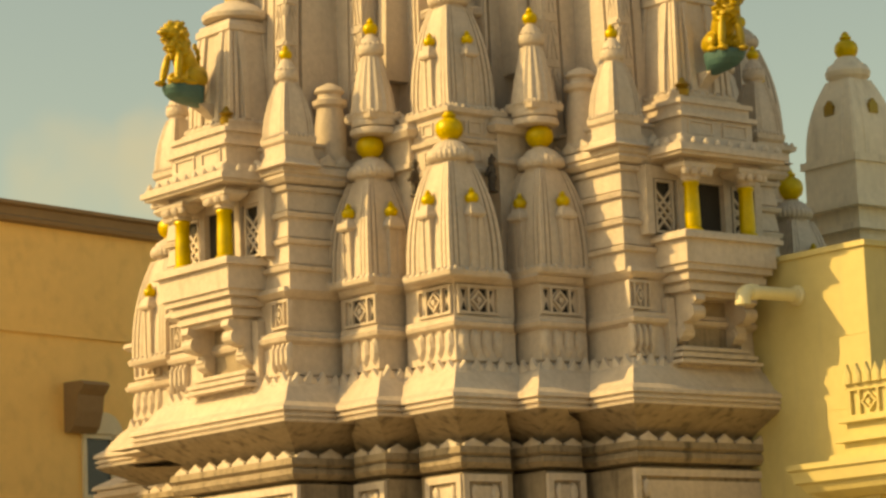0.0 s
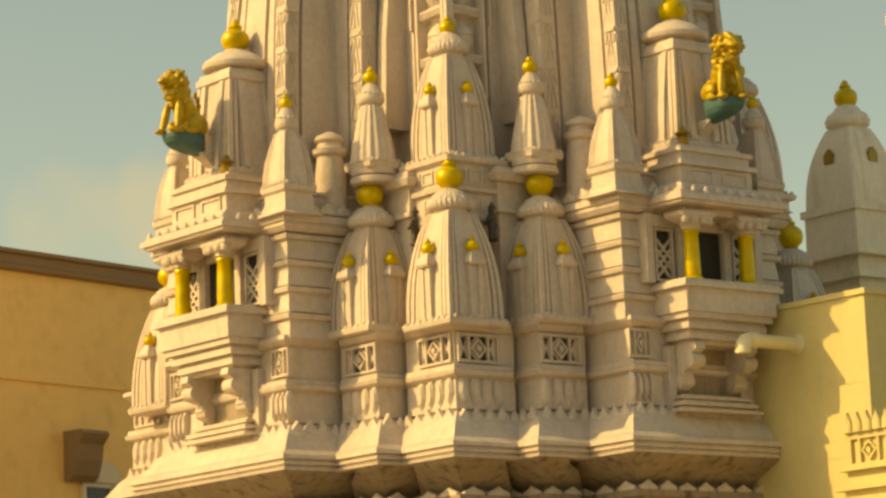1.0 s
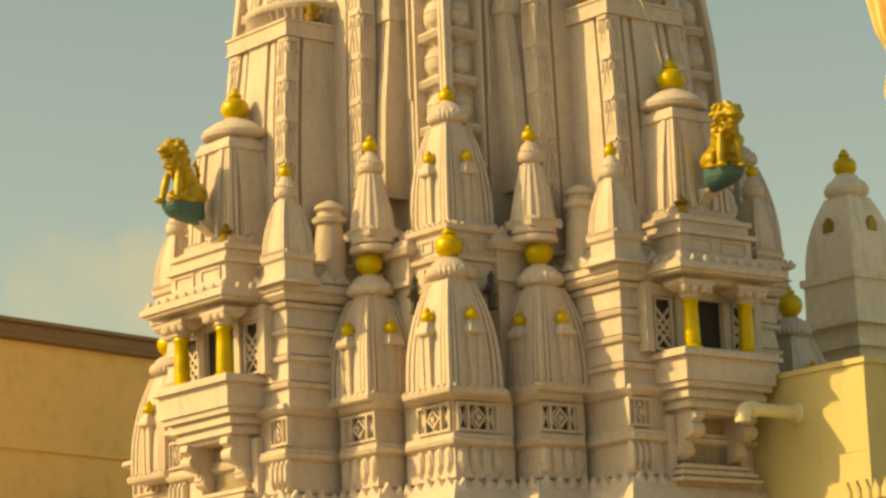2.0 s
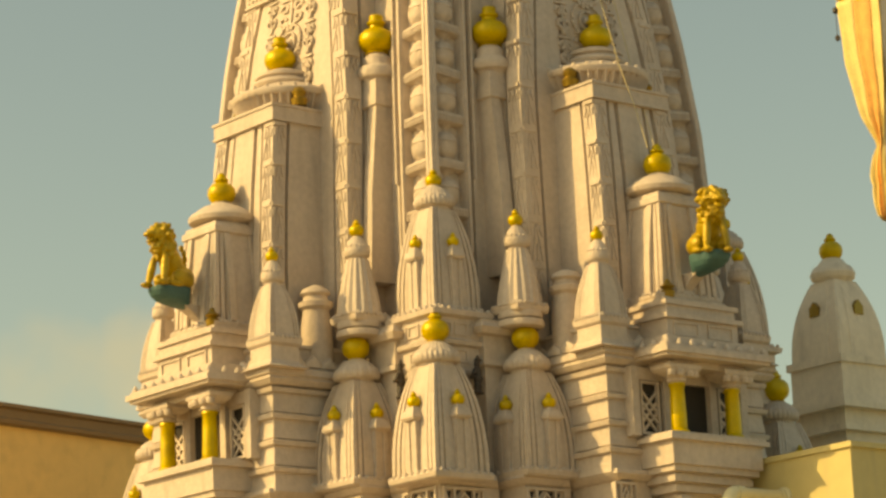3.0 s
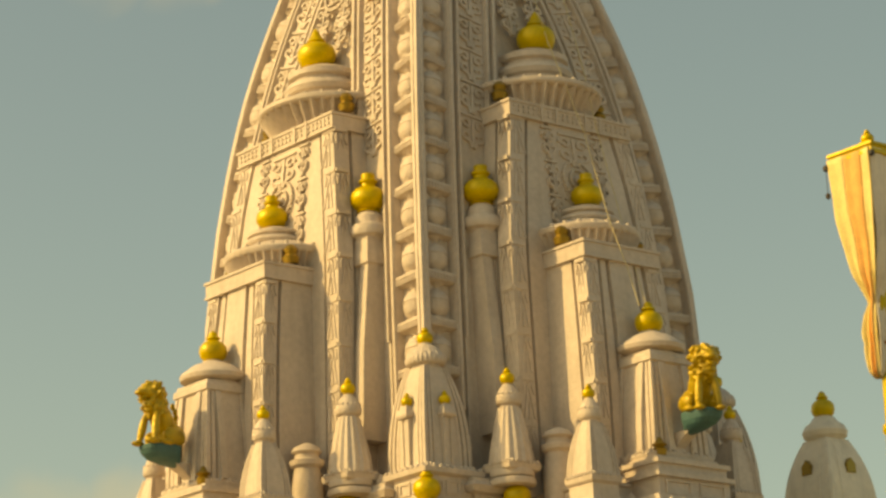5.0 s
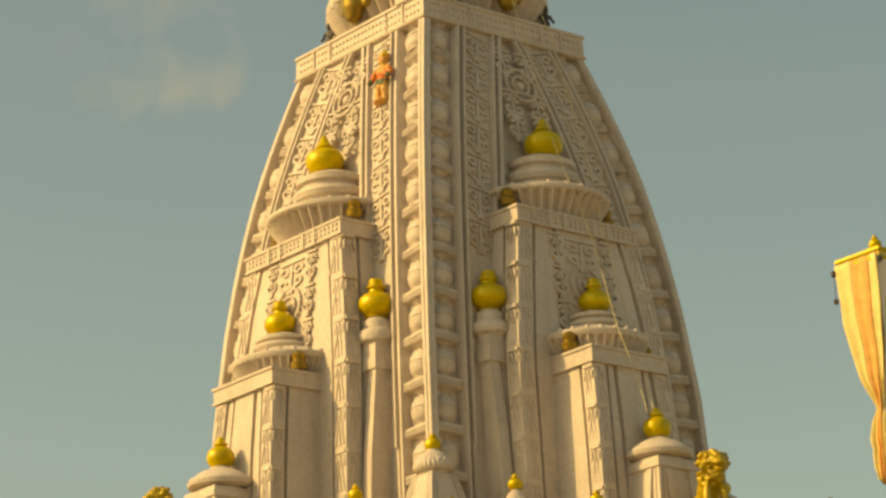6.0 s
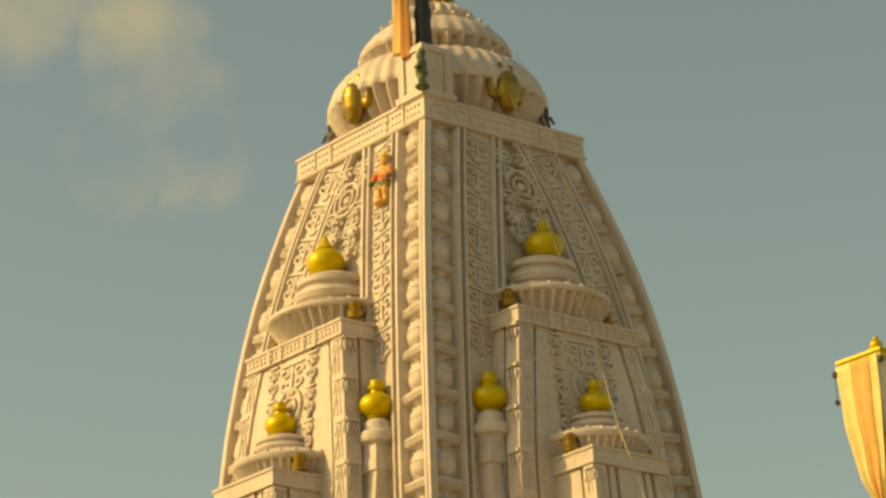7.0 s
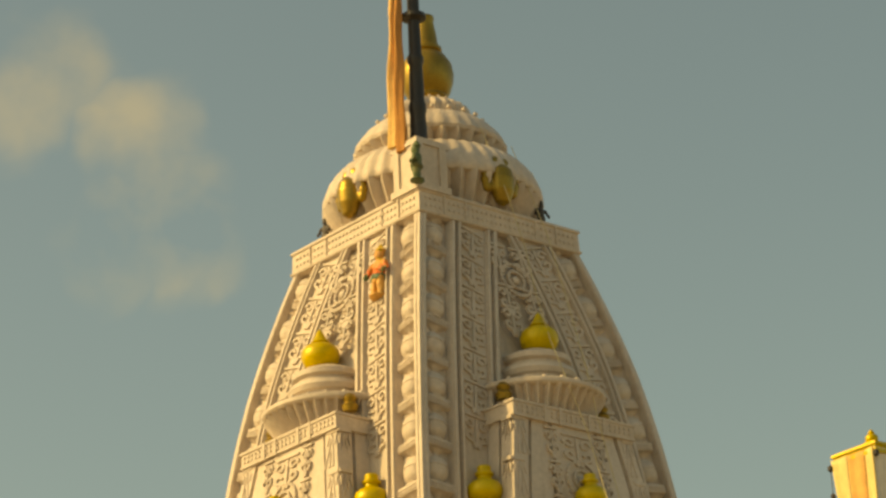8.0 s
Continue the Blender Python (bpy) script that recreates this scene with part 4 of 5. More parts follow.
def statue_mesh(height, stout=1.0):
    """A plain standing figure of rounded masses, without features."""
    bm = bmesh.new()

    def mass(c, r, rot=(0, 0, 0), lumps=0.03):
        m = Matrix.Translation(c) @ Euler([radians(a) for a in rot]).to_matrix().to_4x4() @ Matrix.Diagonal((r[0] * stout, r[1] * stout, r[2], 1))
        for v in bmesh.ops.create_icosphere(bm, subdivisions=3, radius=1.0, matrix=m)["verts"]:
            v.co += (v.co - Vector(c)).normalized() * lumps * noise.noise(v.co * 22)
    mass((0, 0, 0.03), (0.2, 0.16, 0.04))
    for s in (-1, 1):
        mass((s * 0.085, 0.01, 0.2), (0.07, 0.08, 0.2), (0, s * -4, 0))
        mass((s * 0.2, 0.03, 0.56), (0.05, 0.055, 0.14), (0, s * -28, 0))
        mass((s * 0.2, 0.1, 0.44), (0.1, 0.05, 0.045), (0, s * 25, 0))
    mass((0, 0, 0.38), (0.17, 0.13, 0.12), lumps=0.05)
    mass((0, 0, 0.56), (0.155, 0.11, 0.17))
    mass((0, 0.02, 0.78), (0.09, 0.09, 0.1))
    mass((0, -0.01, 0.88), (0.11, 0.09, 0.07), lumps=0.05)
    mass((0, -0.01, 0.95), (0.05, 0.05, 0.06))
    bmesh.ops.scale(bm, vec=(height, height, height), verts=bm.verts)
    return bm


def statue(height, mat, m, label, stout=1.0, group=""):
    ob = part("statue", shared(("statue", height, stout, mat.name), lambda: statue_mesh(height, stout), mat, True), None, None, m=ROOT @ m)
    mod = ob.modifiers.new("fuse", "REMESH")
    mod.mode, mod.voxel_size, mod.use_smooth_shade = "VOXEL", 0.012, True
    return tagged(ob, label, "statue", group)


GREEN = material("green_statue_paint", (0.10, 0.14, 0.06), 0.6, vary=0.4, scale=9, grime=0.5, grime_colour=(0.25, 0.13, 0.03))
FIGURE = material("orange_statue_paint", (0.75, 0.30, 0.06), 0.6, vary=0.35, scale=8, grime=0.4, grime_colour=(0.45, 0.32, 0.08))
fn, fl = FIGURE.node_tree.nodes, FIGURE.node_tree.links
height = fn.new("ShaderNodeTexCoord")
split = fn.new("ShaderNodeSeparateXYZ")
fl.new(height.outputs["Object"], split.inputs[0])
wobble = fn.new("ShaderNodeTexNoise")
wobble.inputs["Scale"].default_value = 9.0
fl.new(height.outputs["Object"], wobble.inputs["Vector"])
mixed = fn.new("ShaderNodeMath")
mixed.operation, mixed.inputs[1].default_value = "MULTIPLY_ADD", 0.3
fl.new(wobble.outputs["Fac"], mixed.inputs[0])
fl.new(split.outputs["Z"], mixed.inputs[2])
bands = fn.new("ShaderNodeValToRGB")
bands.color_ramp.interpolation = "CONSTANT"
for at_z, paint in ((0.42, (0.06, 0.12, 0.06, 1)), (0.52, (0.70, 0.16, 0.04, 1)), (0.62, (0.75, 0.33, 0.10, 1)), (0.72, (0.60, 0.42, 0.04, 1)), (0.78, (0.75, 0.36, 0.12, 1)), (0.88, (0.62, 0.40, 0.05, 1))):
    bands.color_ramp.elements.new(at_z).color = paint
bands.color_ramp.elements[0].color = (0.72, 0.38, 0.12, 1)
bands.color_ramp.elements[-1].color = (0.62, 0.40, 0.05, 1)
fl.new(mixed.outputs[0], bands.inputs[0])
fl.new(bands.outputs["Color"], fn["Hue/Saturation/Value"].inputs["Color"])
DUSK = material("dark_statue_paint", (0.06, 0.05, 0.045), 0.6, vary=0.4, scale=9, grime=0.5, grime_colour=(0.2, 0.12, 0.06))
statue(0.62, GREEN, at(-1.60, -1.60, 16.34, 45), "small dark green painted statue before the corner pedestal", 1.1)
for fm, near in FACES.values():
    # gilt domed masks on the crown: plain ovals under a hood
    bm = bmesh.new()
    lathe(bm, [(0.02, -0.3), (0.1, -0.25), (0.155, -0.1), (0.17, 0.06), (0.14, 0.18), (0.07, 0.25), (0.01, 0.27)], 20)
    for i in range(13):
        a = math.pi * (i / 12 * 1.3 - 0.15)
        lathe(bm, [(0.01, -0.09), (0.06, -0.06), (0.075, 0.0), (0.06, 0.06), (0.01, 0.09)], 8, (0.23 * math.cos(a), -0.05, 0.06 + 0.25 * math.sin(a)))
    ob = part("statue", bm, OLDGOLD, None, m=ROOT @ fm @ at(-near * 0.02, 1.56, 16.70) @ Matrix.Diagonal((1.15, 1.0, 1.15, 1)), smooth=True)
    mod = ob.modifiers.new("fuse", "REMESH")
    mod.mode, mod.voxel_size, mod.use_smooth_shade = "VOXEL", 0.014, True
    tagged(ob, "plain gilt oval bust set against the ribbed crown", "statue", "gilt busts on the crown")
    statue(0.5, DUSK, fm @ at(-near * 1.05, 1.22, 16.33), "small dark painted statue at the crown's edge", 0.8, "dark statues at the crown's edge")
# painted figure on the sunlit strip
statue(0.86, FIGURE, FACES["sunny"][0] @ pose(-0.93, 1.86, 14.74, 8, 3, 0), "orange and green painted statue fixed to the spire", 0.85)
for x, y in ((-3.02, -2.33), (-2.33, -3.02)):
    statue(0.5, DUSK, at(x, y, 6.52) @ pose(0, 0, 0, 0, 0, 30), "dark weathered statue between the corner turrets", 0.9, "dark statues between the turrets")

# flag post at the corner, black, with a furled cloth
flagpost = new("flag_post")
flagpost.matrix_world = ROOT @ at(-1.24, -1.24, 17.1)
tagged(flagpost, "black metal flag post with a furled orange cloth", "flag post")
bm = bmesh.new()
lathe(bm, [(0.13, 0.0), (0.15, 0.03), (0.13, 0.1), (0.115, 0.5), (0.13, 0.55), (0.13, 0.65), (0.11, 0.7), (0.1, 1.3), (0.12, 1.34), (0.12, 1.42), (0.095, 1.46), (0.09, 2.0), (0.18, 2.04), (0.18, 2.1), (0.09, 2.14), (0.08, 3.2), (0.02, 3.25)], 20)
part("post", bm, BLACK, flagpost, "black post with collars", smooth=True)
for cloth, side, label in ((SAFFRON, 1, "pale saffron fold of the furled cloth"), (ORANGE, -1, "orange fold of the furled cloth")):
    bm = bmesh.new()
    rings = []
    for i in range(19):
        z = 3.3 - i * 0.184
        w = float(np.interp(i, (0, 6, 12, 18), (0.035, 0.05, 0.065, 0.075)))
        d = float(np.interp(i, (0, 6, 12, 18), (0.24, 0.27, 0.3, 0.3))) + side * w * 0.75 + 0.01 * math.sin(i * 1.1 + side)
        ring = []
        for j in range(16):
            a = 2 * math.pi * j / 16
            k = 1 + 0.28 * math.cos(3 * a + i * 0.3) + 0.1 * math.sin(i * 1.3 + side)
            ring.append((-0.775 * d + (0.04 * side - 0.04) + w * k * math.cos(a), 0.63 * d + (0.05 * side - 0.05) + w * k * math.sin(a), z - (0.12 * i / 18 if side < 0 else 0)))
        rings.append(ring)
    stack(bm, rings)
    part("furled_cloth", bm, cloth, flagpost, label, smooth=True)
bm = bmesh.new()
box(bm, -0.25, 0.02, 0.0, 0.03, 2.02, 2.06)
box(bm, -0.25, 0.02, 0.0, 0.03, 3.1, 3.14)
part("arm", bm, BLACK, flagpost, m=pose(0, 0, 0, 0, 0, -39))

# ---------- lions ----------
LIONGOLD = material("worn_gold_paint", (0.50, 0.34, 0.03), 0.42, 0.2, vary=0.35, scale=7, grime=0.6, grime_colour=(0.14, 0.09, 0.02), bump=0.5, bump_scale=24)


def lion_mesh():
    """A slim seated lion, head thrust forward over upright forelegs, a mane down its back; looks along +y."""
    bm = bmesh.new()

    def mass(c, r, rot=(0, 0, 0), lumps=0.0):
        m = Matrix.Translation(c) @ Euler([radians(a) for a in rot]).to_matrix().to_4x4() @ Matrix.Diagonal((*r, 1))
        for v in bmesh.ops.create_icosphere(bm, subdivisions=4 if lumps else 3, radius=1.0, matrix=m)["verts"]:
            if lumps:
                v.co += (v.co - Vector(c)).normalized() * lumps * noise.noise(v.co * 24)
    mass((0, -0.17, 0.17), (0.155, 0.17, 0.18))                   # rump
    mass((0, -0.04, 0.36), (0.125, 0.13, 0.3), (-24, 0, 0))       # back and chest
    mass((0, 0.05, 0.52), (0.135, 0.12, 0.2), (-12, 0, 0), 0.05)  # mane over the shoulders
    mass((0, 0.10, 0.68), (0.15, 0.13, 0.16), (-8, 0, 0), 0.07)   # mane round the head
    mass((0, 0.13, 0.79), (0.11, 0.11, 0.06), (-14, 0, 0), 0.05)  # crest
    mass((0, 0.2, 0.70), (0.095, 0.1, 0.095), (0, 0, 0), 0.02)    # head
    mass((0, 0.30, 0.675), (0.06, 0.06, 0.04), (-15, 0, 0))       # muzzle
    mass((0, 0.27, 0.595), (0.045, 0.06, 0.022), (-24, 0, 0))     # open jaw
    mass((0, 0.19, 0.53), (0.075, 0.05, 0.09), (0, 0, 0), 0.04)   # beard
    for s in (-1, 1):
        mass((s * 0.095, 0.155, 0.24), (0.042, 0.048, 0.23), (9, s * -5, 0))
        mass((s * 0.108, 0.21, 0.035), (0.055, 0.08, 0.038))
        mass((s * 0.135, -0.09, 0.13), (0.07, 0.16, 0.12), (12, 0, 0))
        mass((s * 0.15, 0.03, 0.035), (0.05, 0.1, 0.038))
        mass((s * 0.12, 0.12, 0.80), (0.03, 0.025, 0.035))
    for k in range(7):                                            # tail, curling up the back
        mass((0.03 * math.sin(k), -0.31 + 0.02 * k, 0.16 + 0.07 * k), (0.028, 0.03, 0.05))
    return bm


def plinth_mesh():
    """A rounded ledge that curves back into the wall like a bowl."""
    bm = bmesh.new()
    rings = []
    for z, k, back in ((-0.26, 0.2, -0.36), (-0.21, 0.55, -0.16), (-0.16, 0.78, -0.06), (-0.1, 0.92, -0.02), (-0.04, 0.98, 0.0), (0.0, 1.0, 0.0), (0.015, 0.96, 0.0)):
        rings.append([(0.25 * k * math.copysign(abs(math.cos(a)) ** 0.7, math.cos(a)), back + 0.32 * k * math.copysign(abs(math.sin(a)) ** 0.7, math.sin(a)), z) for a in (2 * math.pi * j / 24 for j in range(24))])
    return stack(bm, rings)


for fm, near in FACES.values():
    m = fm @ pose(0, 4.93, 8.19, 0, 0, 0)
    lion = part("lion_statue", shared(("lion_statue",), lion_mesh, LIONGOLD, True), None, None, m=ROOT @ m @ pose(0, 0.02, 0, -5 if near > 0 else 2, 0, -22 if near > 0 else 10) @ Matrix.Diagonal((1.3, 1.16, 1.0, 1)))
    mod = lion.modifiers.new("fuse", "REMESH")
    mod.mode, mod.voxel_size, mod.use_smooth_shade = "VOXEL", 0.012, True
    tagged(lion, "gold painted seated lion statue on a teal ledge", "statue", "lions on the tower")
    part("ledge", shared(("lion_ledge",), plinth_mesh, TEAL), None, tower, "teal painted bracket ledge", m @ Matrix.Diagonal((0.86, 0.84, 0.95, 1)))
    bm = bmesh.new()
    stack(bm, [[(-w, 4.4, z), (w, 4.4, z), (w, v, z), (-w, v, z)] for z, w, v in ((7.8, 0.07, 4.5), (7.9, 0.09, 4.62), (8.0, 0.11, 4.8))])
    part("strut", bm, STONE, tower, m=fm)

# ---------- cables ----------
def cable(name, points, r, mat, label):
    cu = bpy.data.curves.new(name, "CURVE")
    cu.dimensions, cu.bevel_depth, cu.bevel_resolution = "3D", r, 2
    sp = cu.splines.new("POLY")
    sp.points.add(len(points) - 1)
    for q, p in zip(sp.points, points):
        q.co = (*p, 1)
    cu.materials.append(mat)
    ob = new(name, cu)
    ob.matrix_world = ROOT
    return tagged(ob, label, "cable", "cables down the tower")


ROPE = material("pale_rope", (0.62, 0.52, 0.30), 0.8, vary=0.15)
for run in ([(0.02, -1.15, 17.76), (-0.07, -1.75, 16.49), (0.05, -1.95, 15.57), (-0.03, -2.2, 14.78), (-0.07, -2.5, 13.96), (-0.17, -2.95, 13.1), (0.0, -3.05, 12.49), (-0.28, -3.75, 10.99), (-0.21, -3.95, 10.33), (-0.32, -4.25, 9.71)],
            [(0.56, -1.2, 17.56), (0.59, -1.85, 15.9), (0.62, -2.1, 14.95), (0.35, -2.75, 13.5), (0.27, -3.0, 12.67), (0.42, -3.3, 11.02), (-0.16, -4.2, 9.79)]):
    cable("cable", [Vector(p) for p in run], 0.006, ROPE, "thin pale rope hanging down the tower's face")

# ---------- the house behind ----------
house = new("house")
hx, hy = Vector((0.63, 0.776, 0)), Vector((-0.776, 0.63, 0))
house.matrix_world = Matrix(((hx.x, hy.x, 0, -7.06), (hx.y, hy.y, 0, 46.0), (0, 0, 1, 0), (0, 0, 0, 1)))
tagged(house, "ochre painted house with a brown parapet and window hood", "house")
bm = bmesh.new()
box(bm, -8.0, 9.0, 0.0, 7.0, 0.0, 9.78)
part("wall", bm, BEIGE, house)
bm = bmesh.new()
stack(bm, [[(-8.1, -d, z), (9.1, -d, z), (9.1, 7.1, z), (-8.1, 7.1, z)] for z, d in ((9.76, 0.02), (9.78, 0.14), (9.84, 0.16), (9.88, 0.10), (10.02, 0.10), (10.04, 0.18), (10.10, 0.18), (10.12, 0.1))])
part("parapet", bm, TRIM, house, "brown painted parapet")
bm = bmesh.new()
box(bm, -8.0, 9.0, -0.05, 0.02, 8.0, 8.12)
box(bm, -8.0, 9.0, -0.03, 0.02, 8.12, 8.16)
part("string_course", bm, BEIGE, house)
HOOD_X = 1.93
bm = bmesh.new()
pts = [(0.0, 7.24), (-0.42, 7.24), (-0.48, 7.18), (-0.42, 7.1), (-0.34, 7.02), (-0.3, 6.76), (-0.22, 6.52), (-0.12, 6.43), (0.0, 6.43)]
stack(bm, [[(x, y, z) for y, z in pts] for x in (HOOD_X - 0.62, HOOD_X - 0.04)])
part("window_hood", bm, TRIM, house, "brown painted moulded window hood")
bm = bmesh.new()
for x0, x1, z0, z1 in ((HOOD_X - 0.25, HOOD_X - 0.18, 5.44, 6.43), (HOOD_X + 0.38, HOOD_X + 0.62, 5.44, 6.5), (HOOD_X + 1.1, HOOD_X + 1.16, 5.44, 6.43), (HOOD_X - 0.25, HOOD_X + 1.16, 5.38, 5.44), (HOOD_X - 0.18, HOOD_X + 1.1, 6.36, 6.43)):
    box(bm, x0, x1, -0.06, 0.02, z0, z1)
FRAME = material("cream_window_paint", (0.72, 0.66, 0.50), 0.6, vary=0.08)
win = part("window", bm, FRAME, house, "cream framed window with dark panes")
GLASS = material("dark_glass", (0.04, 0.045, 0.05), 0.12, vary=0.2)
for x0, x1 in ((HOOD_X - 0.18, HOOD_X + 0.38), (HOOD_X + 0.62, HOOD_X + 1.1)):
    bm = bmesh.new()
    box(bm, x0, x1, -0.02, 0.012, 5.44, 6.36)
    part("pane", bm, GLASS, win)
bm = bmesh.new()
ring = [(HOOD_X + 0.2 + 0.42 * math.cos(a * math.pi / 10), 6.44 + 0.36 * math.sin(a * math.pi / 10)) for a in range(11)]
stack(bm, [[(x, y, z) for x, z in ring] for y in (-0.08, 0.02)])
part("arch", bm, FRAME, house, "cream arch over the window")

# ---------- the annex ----------
annex = new("annex")
annex.matrix_world = ROOT
tagged(annex, "pale yellow painted annex against the temple tower", "annex")
AX = 0.88
bm = bmesh.new()
box(bm, AX, 8.5, -6.27, -3.0, -1.6, 5.58)
part("wall", bm, CREAM, annex)
bm = bmesh.new()
box(bm, AX - 0.04, 8.5, -6.32, -3.0, 5.58, 5.65)
part("coping", bm, CREAM, annex, "thin pale coping")
for z in (4.5, 3.6):
    bm = bmesh.new()
    box(bm, AX - 0.006, AX + 0.01, -6.2, -4.2, z, z + 0.012)
    part("joint", bm, CREAM, annex)
# lower cornice, mouldings and carved foot
bm = bmesh.new()
stack(bm, [[(x, -9.0, z), (8.5, -9.0, z), (8.5, y, z), (x, y, z)] for z, x, y in ((2.5, AX - 0.1, -5.5), (2.58, AX - 0.3, -5.34), (2.68, AX - 0.36, -5.28), (2.7, AX - 0.42, -5.24), (2.84, AX - 0.44, -5.22), (2.86, AX - 0.48, -5.18), (2.93, AX - 0.48, -5.18))])
lower = part("lower_cornice", bm, CREAM, annex, "pale yellow moulded cornice")
for z0, z1, x0, y1 in ((2.93, 3.02, AX - 0.2, -5.66), (3.02, 3.16, AX - 0.12, -5.86), (3.16, 3.22, AX - 0.22, -5.76), (3.22, 3.4, AX - 0.1, -5.9), (3.4, 3.46, AX - 0.2, -5.82)):
    bm = bmesh.new()
    box(bm, x0, 8.5, -8.95, y1, z0, z1)
    part("moulding", bm, CREAM, annex)
bm = bmesh.new()
box(bm, AX + 0.45, 8.5, -8.6, -6.26, -1.6, 2.6)
part("lower_wall", bm, CREAM, annex)
bm = bmesh.new()
box(bm, AX - 0.05, AX + 0.9, -8.4, -5.94, 3.46, 3.82)
box(bm, AX - 0.1, AX + 0.95, -8.4, -5.88, 3.82, 3.88)
part("carved_foot", bm, CREAM, annex)
for k in range(3):
    part("fret_panel", shared(("cream_fret",), fret_mesh, CREAM), None, lower, m=FACES["sunny"][0] @ at(-6.28 - 0.7 * k, -AX + 0.045, 3.46))
for k in range(16):
    m = Matrix.Translation((AX - 0.1, -5.98 - k * 0.16, 3.87)) @ Matrix.Rotation(math.pi / 2, 4, "Z") @ Matrix.Diagonal((1.3, 1.3, 1.9, 1))
    part("petal", shared(("cream_petal",), petal_mesh, CREAM), None, lower, m=m)

# drain pipe
pipe = new("drain_pipe")
pipe.matrix_world = ROOT @ at(AX, -5.1, 5.11)
tagged(pipe, "cream plastic drain pipe jutting from the annex wall", "pipe")
bm = bmesh.new()
rings = []
for k in range(2):
    rings.append([(-0.86 * k, 0.085 * math.cos(a * math.pi / 10), 0.085 * math.sin(a * math.pi / 10)) for a in range(20)])
for k in range(1, 7):
    b = math.pi / 2 * k / 6
    c = Vector((-0.86, 0, -0.12))
    ctr = c + Vector((-0.12 * math.sin(b), 0, 0.12 * math.cos(b)))
    ax1 = Vector((-math.sin(b), 0, math.cos(b)))
    rings.append([tuple(ctr + Vector((0, 1, 0)) * 0.098 * math.cos(a * math.pi / 10) + ax1 * 0.098 * math.sin(a * math.pi / 10)) for a in range(20)])
rings.append([(p[0], p[1], p[2] - 0.05) for p in rings[-1]])
stack(bm, rings)
part("tube", bm, PIPE, pipe, smooth=True)
bm = bmesh.new()
stack(bm, [[(-x, r * math.cos(a * math.pi / 10), r * math.sin(a * math.pi / 10)) for a in range(20)] for x, r in ((0.0, 0.13), (0.03, 0.13), (0.05, 0.105), (0.1, 0.1))])
part("wall_flange", bm, PIPE, pipe)
bm = bmesh.new()
stack(bm, [[(-x, r * math.cos(a * math.pi / 10), r * math.sin(a * math.pi / 10)) for a in range(20)] for x, r in ((0.74, 0.1), (0.76, 0.103), (0.84, 0.103), (0.86, 0.099))])
part("collar", bm, PIPE, pipe)

# ---------- the far spire and the flag mast ----------
far = new("small_temple_spire")
far.matrix_world = pose(6.05, 42.0, 1.78, 0, 0, TURN) @ Matrix.Diagonal((0.885, 0.885, 0.913, 1))
tagged(far, "smaller plain plastered temple spire with yellow finial", "temple spire")
PLASTER = material("grey_plaster", (0.82, 0.73, 0.60), 0.8, vary=0.12, scale=1.2, grime=0.35, grime_colour=(0.3, 0.25, 0.2), bump=0.2, streak=True)
rings = []
for i in range(15):
    t = i / 14
    h = 0.56 * (1 - 0.52 * t ** 2.3)
    q = [(h * 1.03, 0.55 * h), (h, 0.57 * h), (h, 0.95 * h), (0.97 * h, 0.97 * h), (0.95 * h, h), (0.57 * h, h), (0.55 * h, h * 1.03)]
    rings.append([(x, y, 8.36 + 1.3 * t) for x, y in turn4(q)])
bm = bmesh.new()
stack(bm, rings)
part("body", bm, PLASTER, far)
bm = bmesh.new()
rows = []
for z0, z1, a in ((-1.95, 6.6, 0.6), (6.6, 7.15, 0.5), (7.15, 7.25, 0.64), (7.25, 7.5, 0.56), (7.5, 7.6, 0.74), (7.6, 7.72, 0.6), (7.72, 8.24, 0.57), (8.24, 8.36, 0.62)):
    rows.append((z0, z1, a))
stack(bm, [[(-a, -a, z), (a, -a, z), (a, a, z), (-a, a, z)] for z0, z1, a in rows for z in (z0, z1)])
part("base", bm, PLASTER, far)
part("cap", lathe(bmesh.new(), [(0.26, 9.6), (0.3, 9.68), (0.36, 9.72), (0.38, 9.8), (0.33, 9.9), (0.24, 9.96), (0.18, 10.04), (0.1, 10.08)], 28), PLASTER, far, smooth=True)
finial(far, 0, 0, 10.02, 0.2)
for k in range(4):
    m = Matrix.Rotation(k * math.pi / 2, 4, "Z")
    bm = bmesh.new()
    stack(bm, [[(w, y, z) for y, z in ((-0.1, 9.06), (0.1, 9.06), (0.1, 9.2), (0.0, 9.3), (-0.1, 9.2))] for w in (0.3, 0.53)])
    part("gilt_niche", bm, OLDGOLD, far, "small yellow painted niche", m)

mast = new("flag_mast")
mast.matrix_world = pose(7.56, 45.0, -0.1, 0, 0, TURN)
tagged(mast, "gilded mast with a gathered yellow and orange banner", "flag mast")
bm = bmesh.new()
lathe(bm, [(0.16, 0.0), (0.16, 8.8), (0.17, 9.4), (0.2, 9.6), (0.2, 9.75), (0.15, 9.8), (0.14, 10.4), (0.18, 10.45), (0.18, 10.55), (0.13, 10.6), (0.12, 11.4), (0.16, 11.45), (0.16, 11.55), (0.11, 11.6), (0.09, 16.2)], 20)
part("pole", bm, GOLD, mast, smooth=True)
bm = bmesh.new()
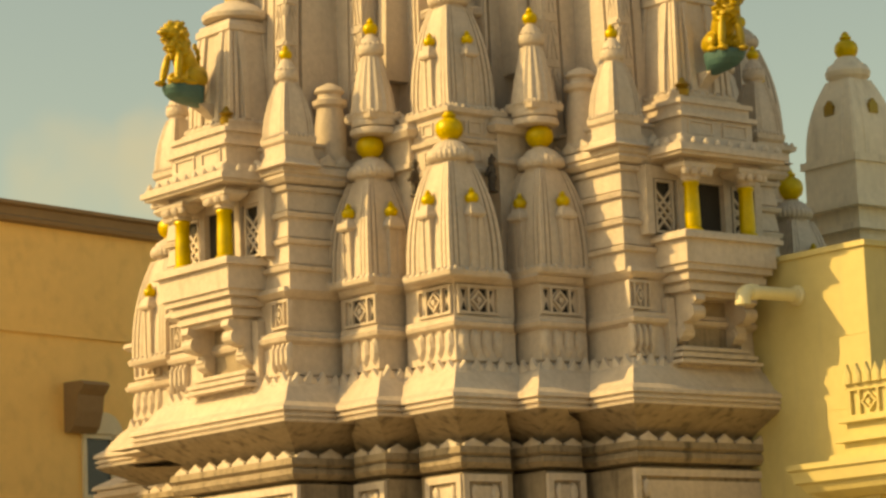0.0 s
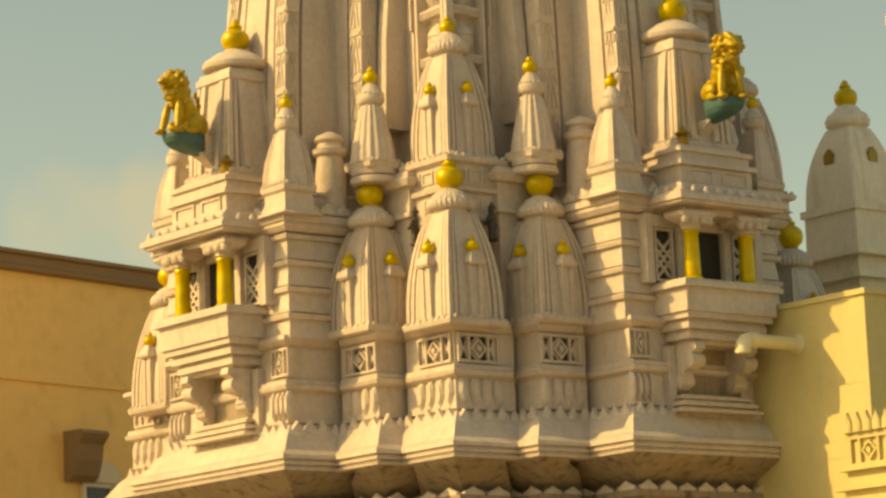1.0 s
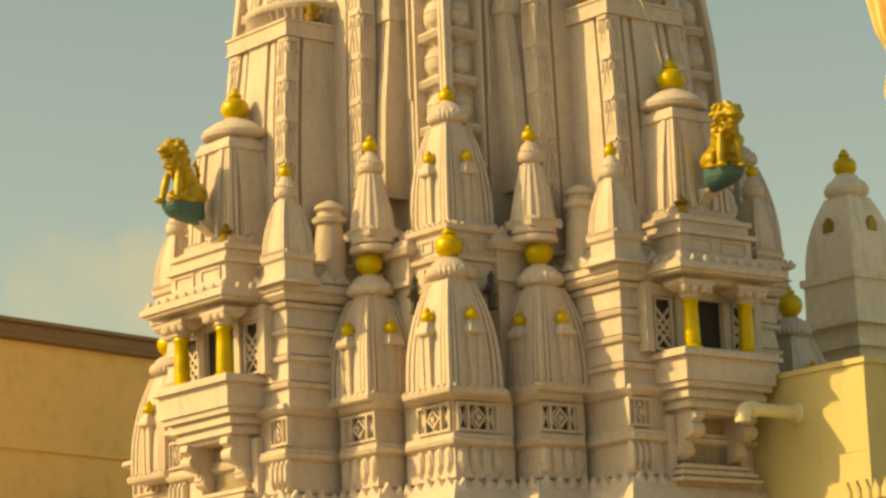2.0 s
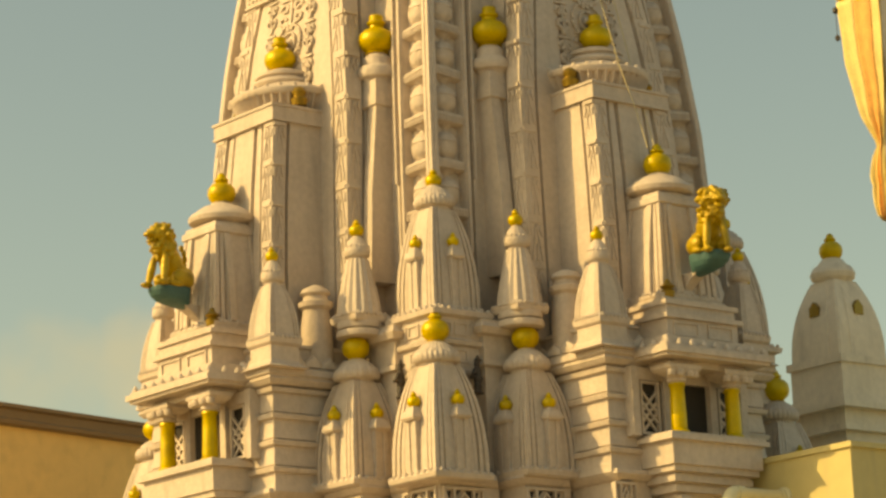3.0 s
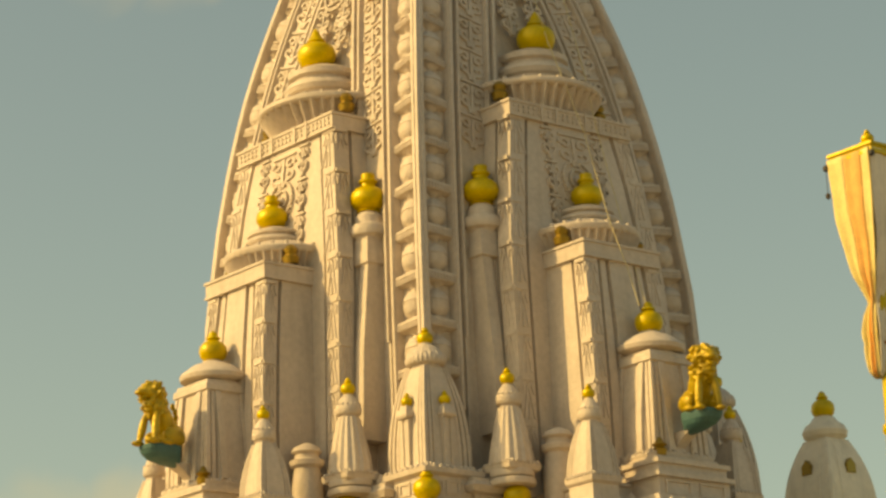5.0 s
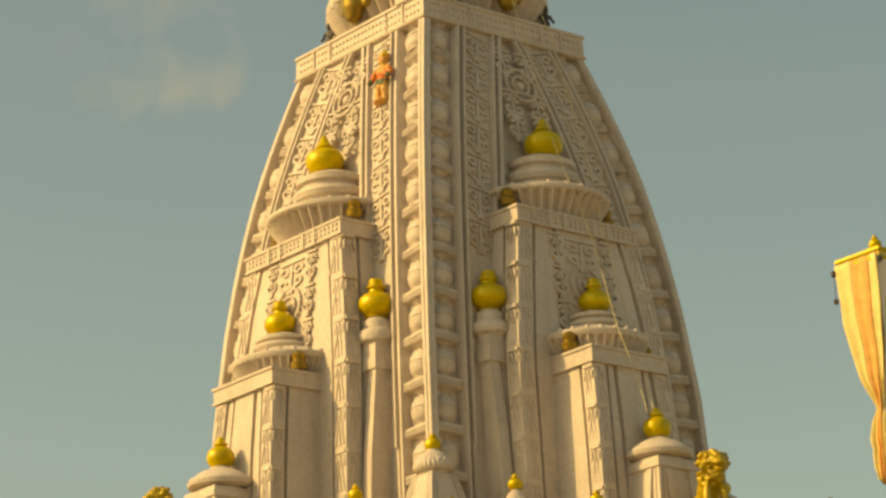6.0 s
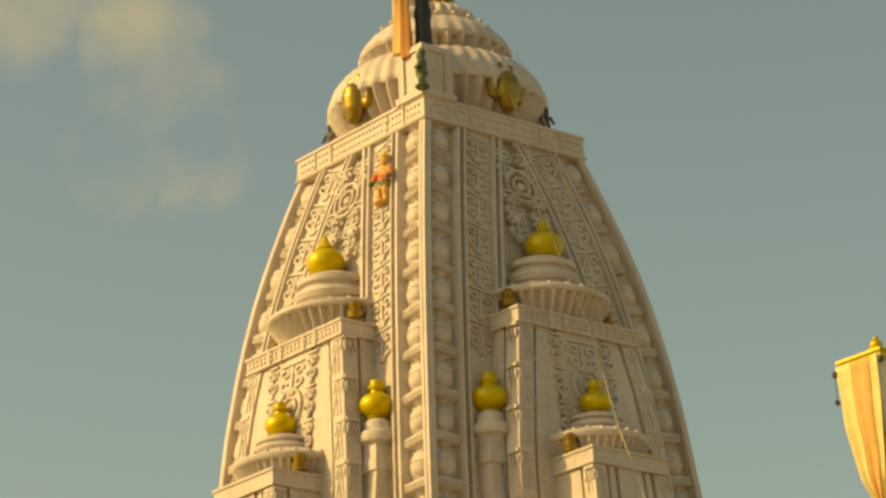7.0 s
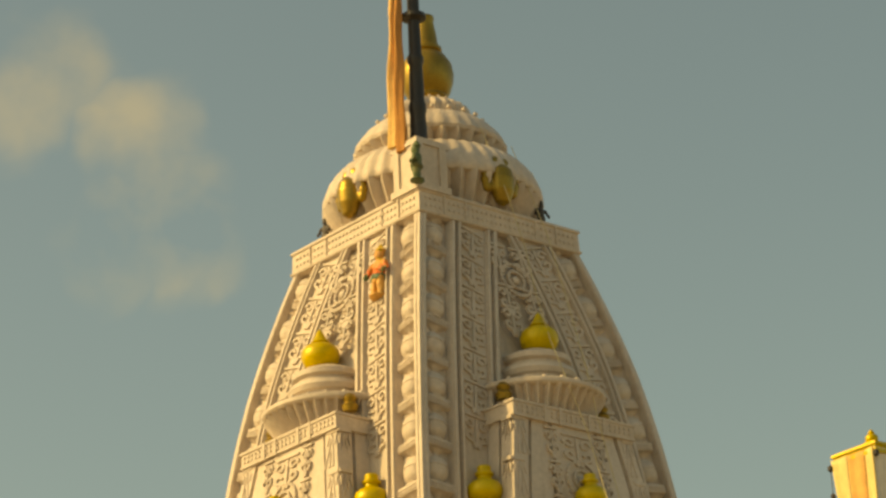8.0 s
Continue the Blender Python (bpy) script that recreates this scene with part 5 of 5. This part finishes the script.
stack(bm, [[(-0.48 * k, -0.48 * k, z), (0.48 * k, -0.48 * k, z), (0.48 * k, 0.48 * k, z), (-0.48 * k, 0.48 * k, z)] for z, k in ((15.88, 0.96), (15.9, 1.0), (15.96, 1.0), (15.97, 0.94), (16.02, 0.96), (16.03, 1.02), (16.08, 1.0), (16.12, 0.8), (16.2, 0.3), (16.26, 0.2))])
part("canopy", bm, GOLD, mast, "gilded flat canopy")
finial(mast, 0, 0, 16.22, 0.11)
for x in (-0.5, 0.5):
    for y in (-0.5, 0.5):
        bm = bmesh.new()
        lathe(bm, [(0.01, -0.06), (0.05, -0.03), (0.05, 0.03), (0.01, 0.06)], 10, (x, y, 15.86))
        part("corner_knob", bm, DUSK, mast)


def banner(mat, side, f0, f1, label):
    """A stretch of the square hanging cloth, from f0 to f1 along one of its sides, gathered by two ties."""
    bm = bmesh.new()
    rows = []
    for z in np.linspace(15.98, 12.34, 40):
        w = float(np.interp(z, (12.34, 12.42, 12.6, 12.84, 12.88, 12.92, 13.1, 13.35, 13.53, 13.58, 13.66, 14.05, 14.5, 15.0, 15.98), (0.05, 0.1, 0.13, 0.14, 0.115, 0.15, 0.16, 0.13, 0.075, 0.07, 0.1, 0.25, 0.335, 0.41, 0.45)))
        shift = float(np.interp(z, (12.34, 13.5, 14.5), (0.13, 0.1, 0.03)))
        row = []
        for j in range(9):
            f = f0 + (f1 - f0) * j / 8
            fold = (0.012 + 0.05 * max(0.0, 0.42 - w)) * math.sin(f * 19 + side * 2 + z * 0.5) + 0.01 * math.sin(z * 4.0 + f * 6)
            p = Vector((-w - fold, w - 2 * w * f, 0))
            p.rotate(Euler((0, 0, side * math.pi / 2)))
            row.append((p.x - 0.775 * shift, p.y + 0.63 * shift, z))
        rows.append(row)
    grid = [[bm.verts.new(p) for p in row] for row in rows]
    for r0, r1 in zip(grid, grid[1:]):
        for j in range(8):
            bm.faces.new((r0[j], r0[j + 1], r1[j + 1], r1[j]))
    ob = part("banner", bm, mat, mast, label, smooth=True)
    mod = ob.modifiers.new("thick", "SOLIDIFY")
    mod.thickness = 0.02
    return ob


banner(CLOTH, 0, 0.0, 0.38, "yellow border of the banner")
banner(SALMON, 0, 0.38, 0.78, "orange middle stripe of the banner")
banner(CLOTH, 0, 0.78, 1.0, "yellow border of the banner")
banner(PLASTER, 1, 0.0, 1.0, "pale side of the banner")
banner(PLASTER, 2, 0.0, 1.0, "pale side of the banner")
banner(CLOTH, 3, 0.0, 1.0, "yellow side of the banner")
for z, r in ((13.56, 0.105), (12.88, 0.16)):
    bm = bmesh.new()
    lathe(bm, [(r * 0.9, -0.025), (r, -0.02), (r, 0.02), (r * 0.9, 0.025)], 16, (-0.08, 0.063, z))
    part("tie", bm, ORANGE, mast, smooth=True)
for x, y in ((-0.5, 0.5), (0.1, -0.5), (0.45, -0.5)):
    bm = bmesh.new()
    drop = 0.45 if y > 0 else 1.2
    lathe(bm, [(0.006, 15.9 - drop), (0.006, 15.9)], 6, (x, y, 0))
    lathe(bm, [(0.01, -0.07), (0.035, -0.05), (0.045, 0.0), (0.01, 0.04)], 8, (x, y, 15.86 - drop))
    part("tassel", bm, DUSK, mast)
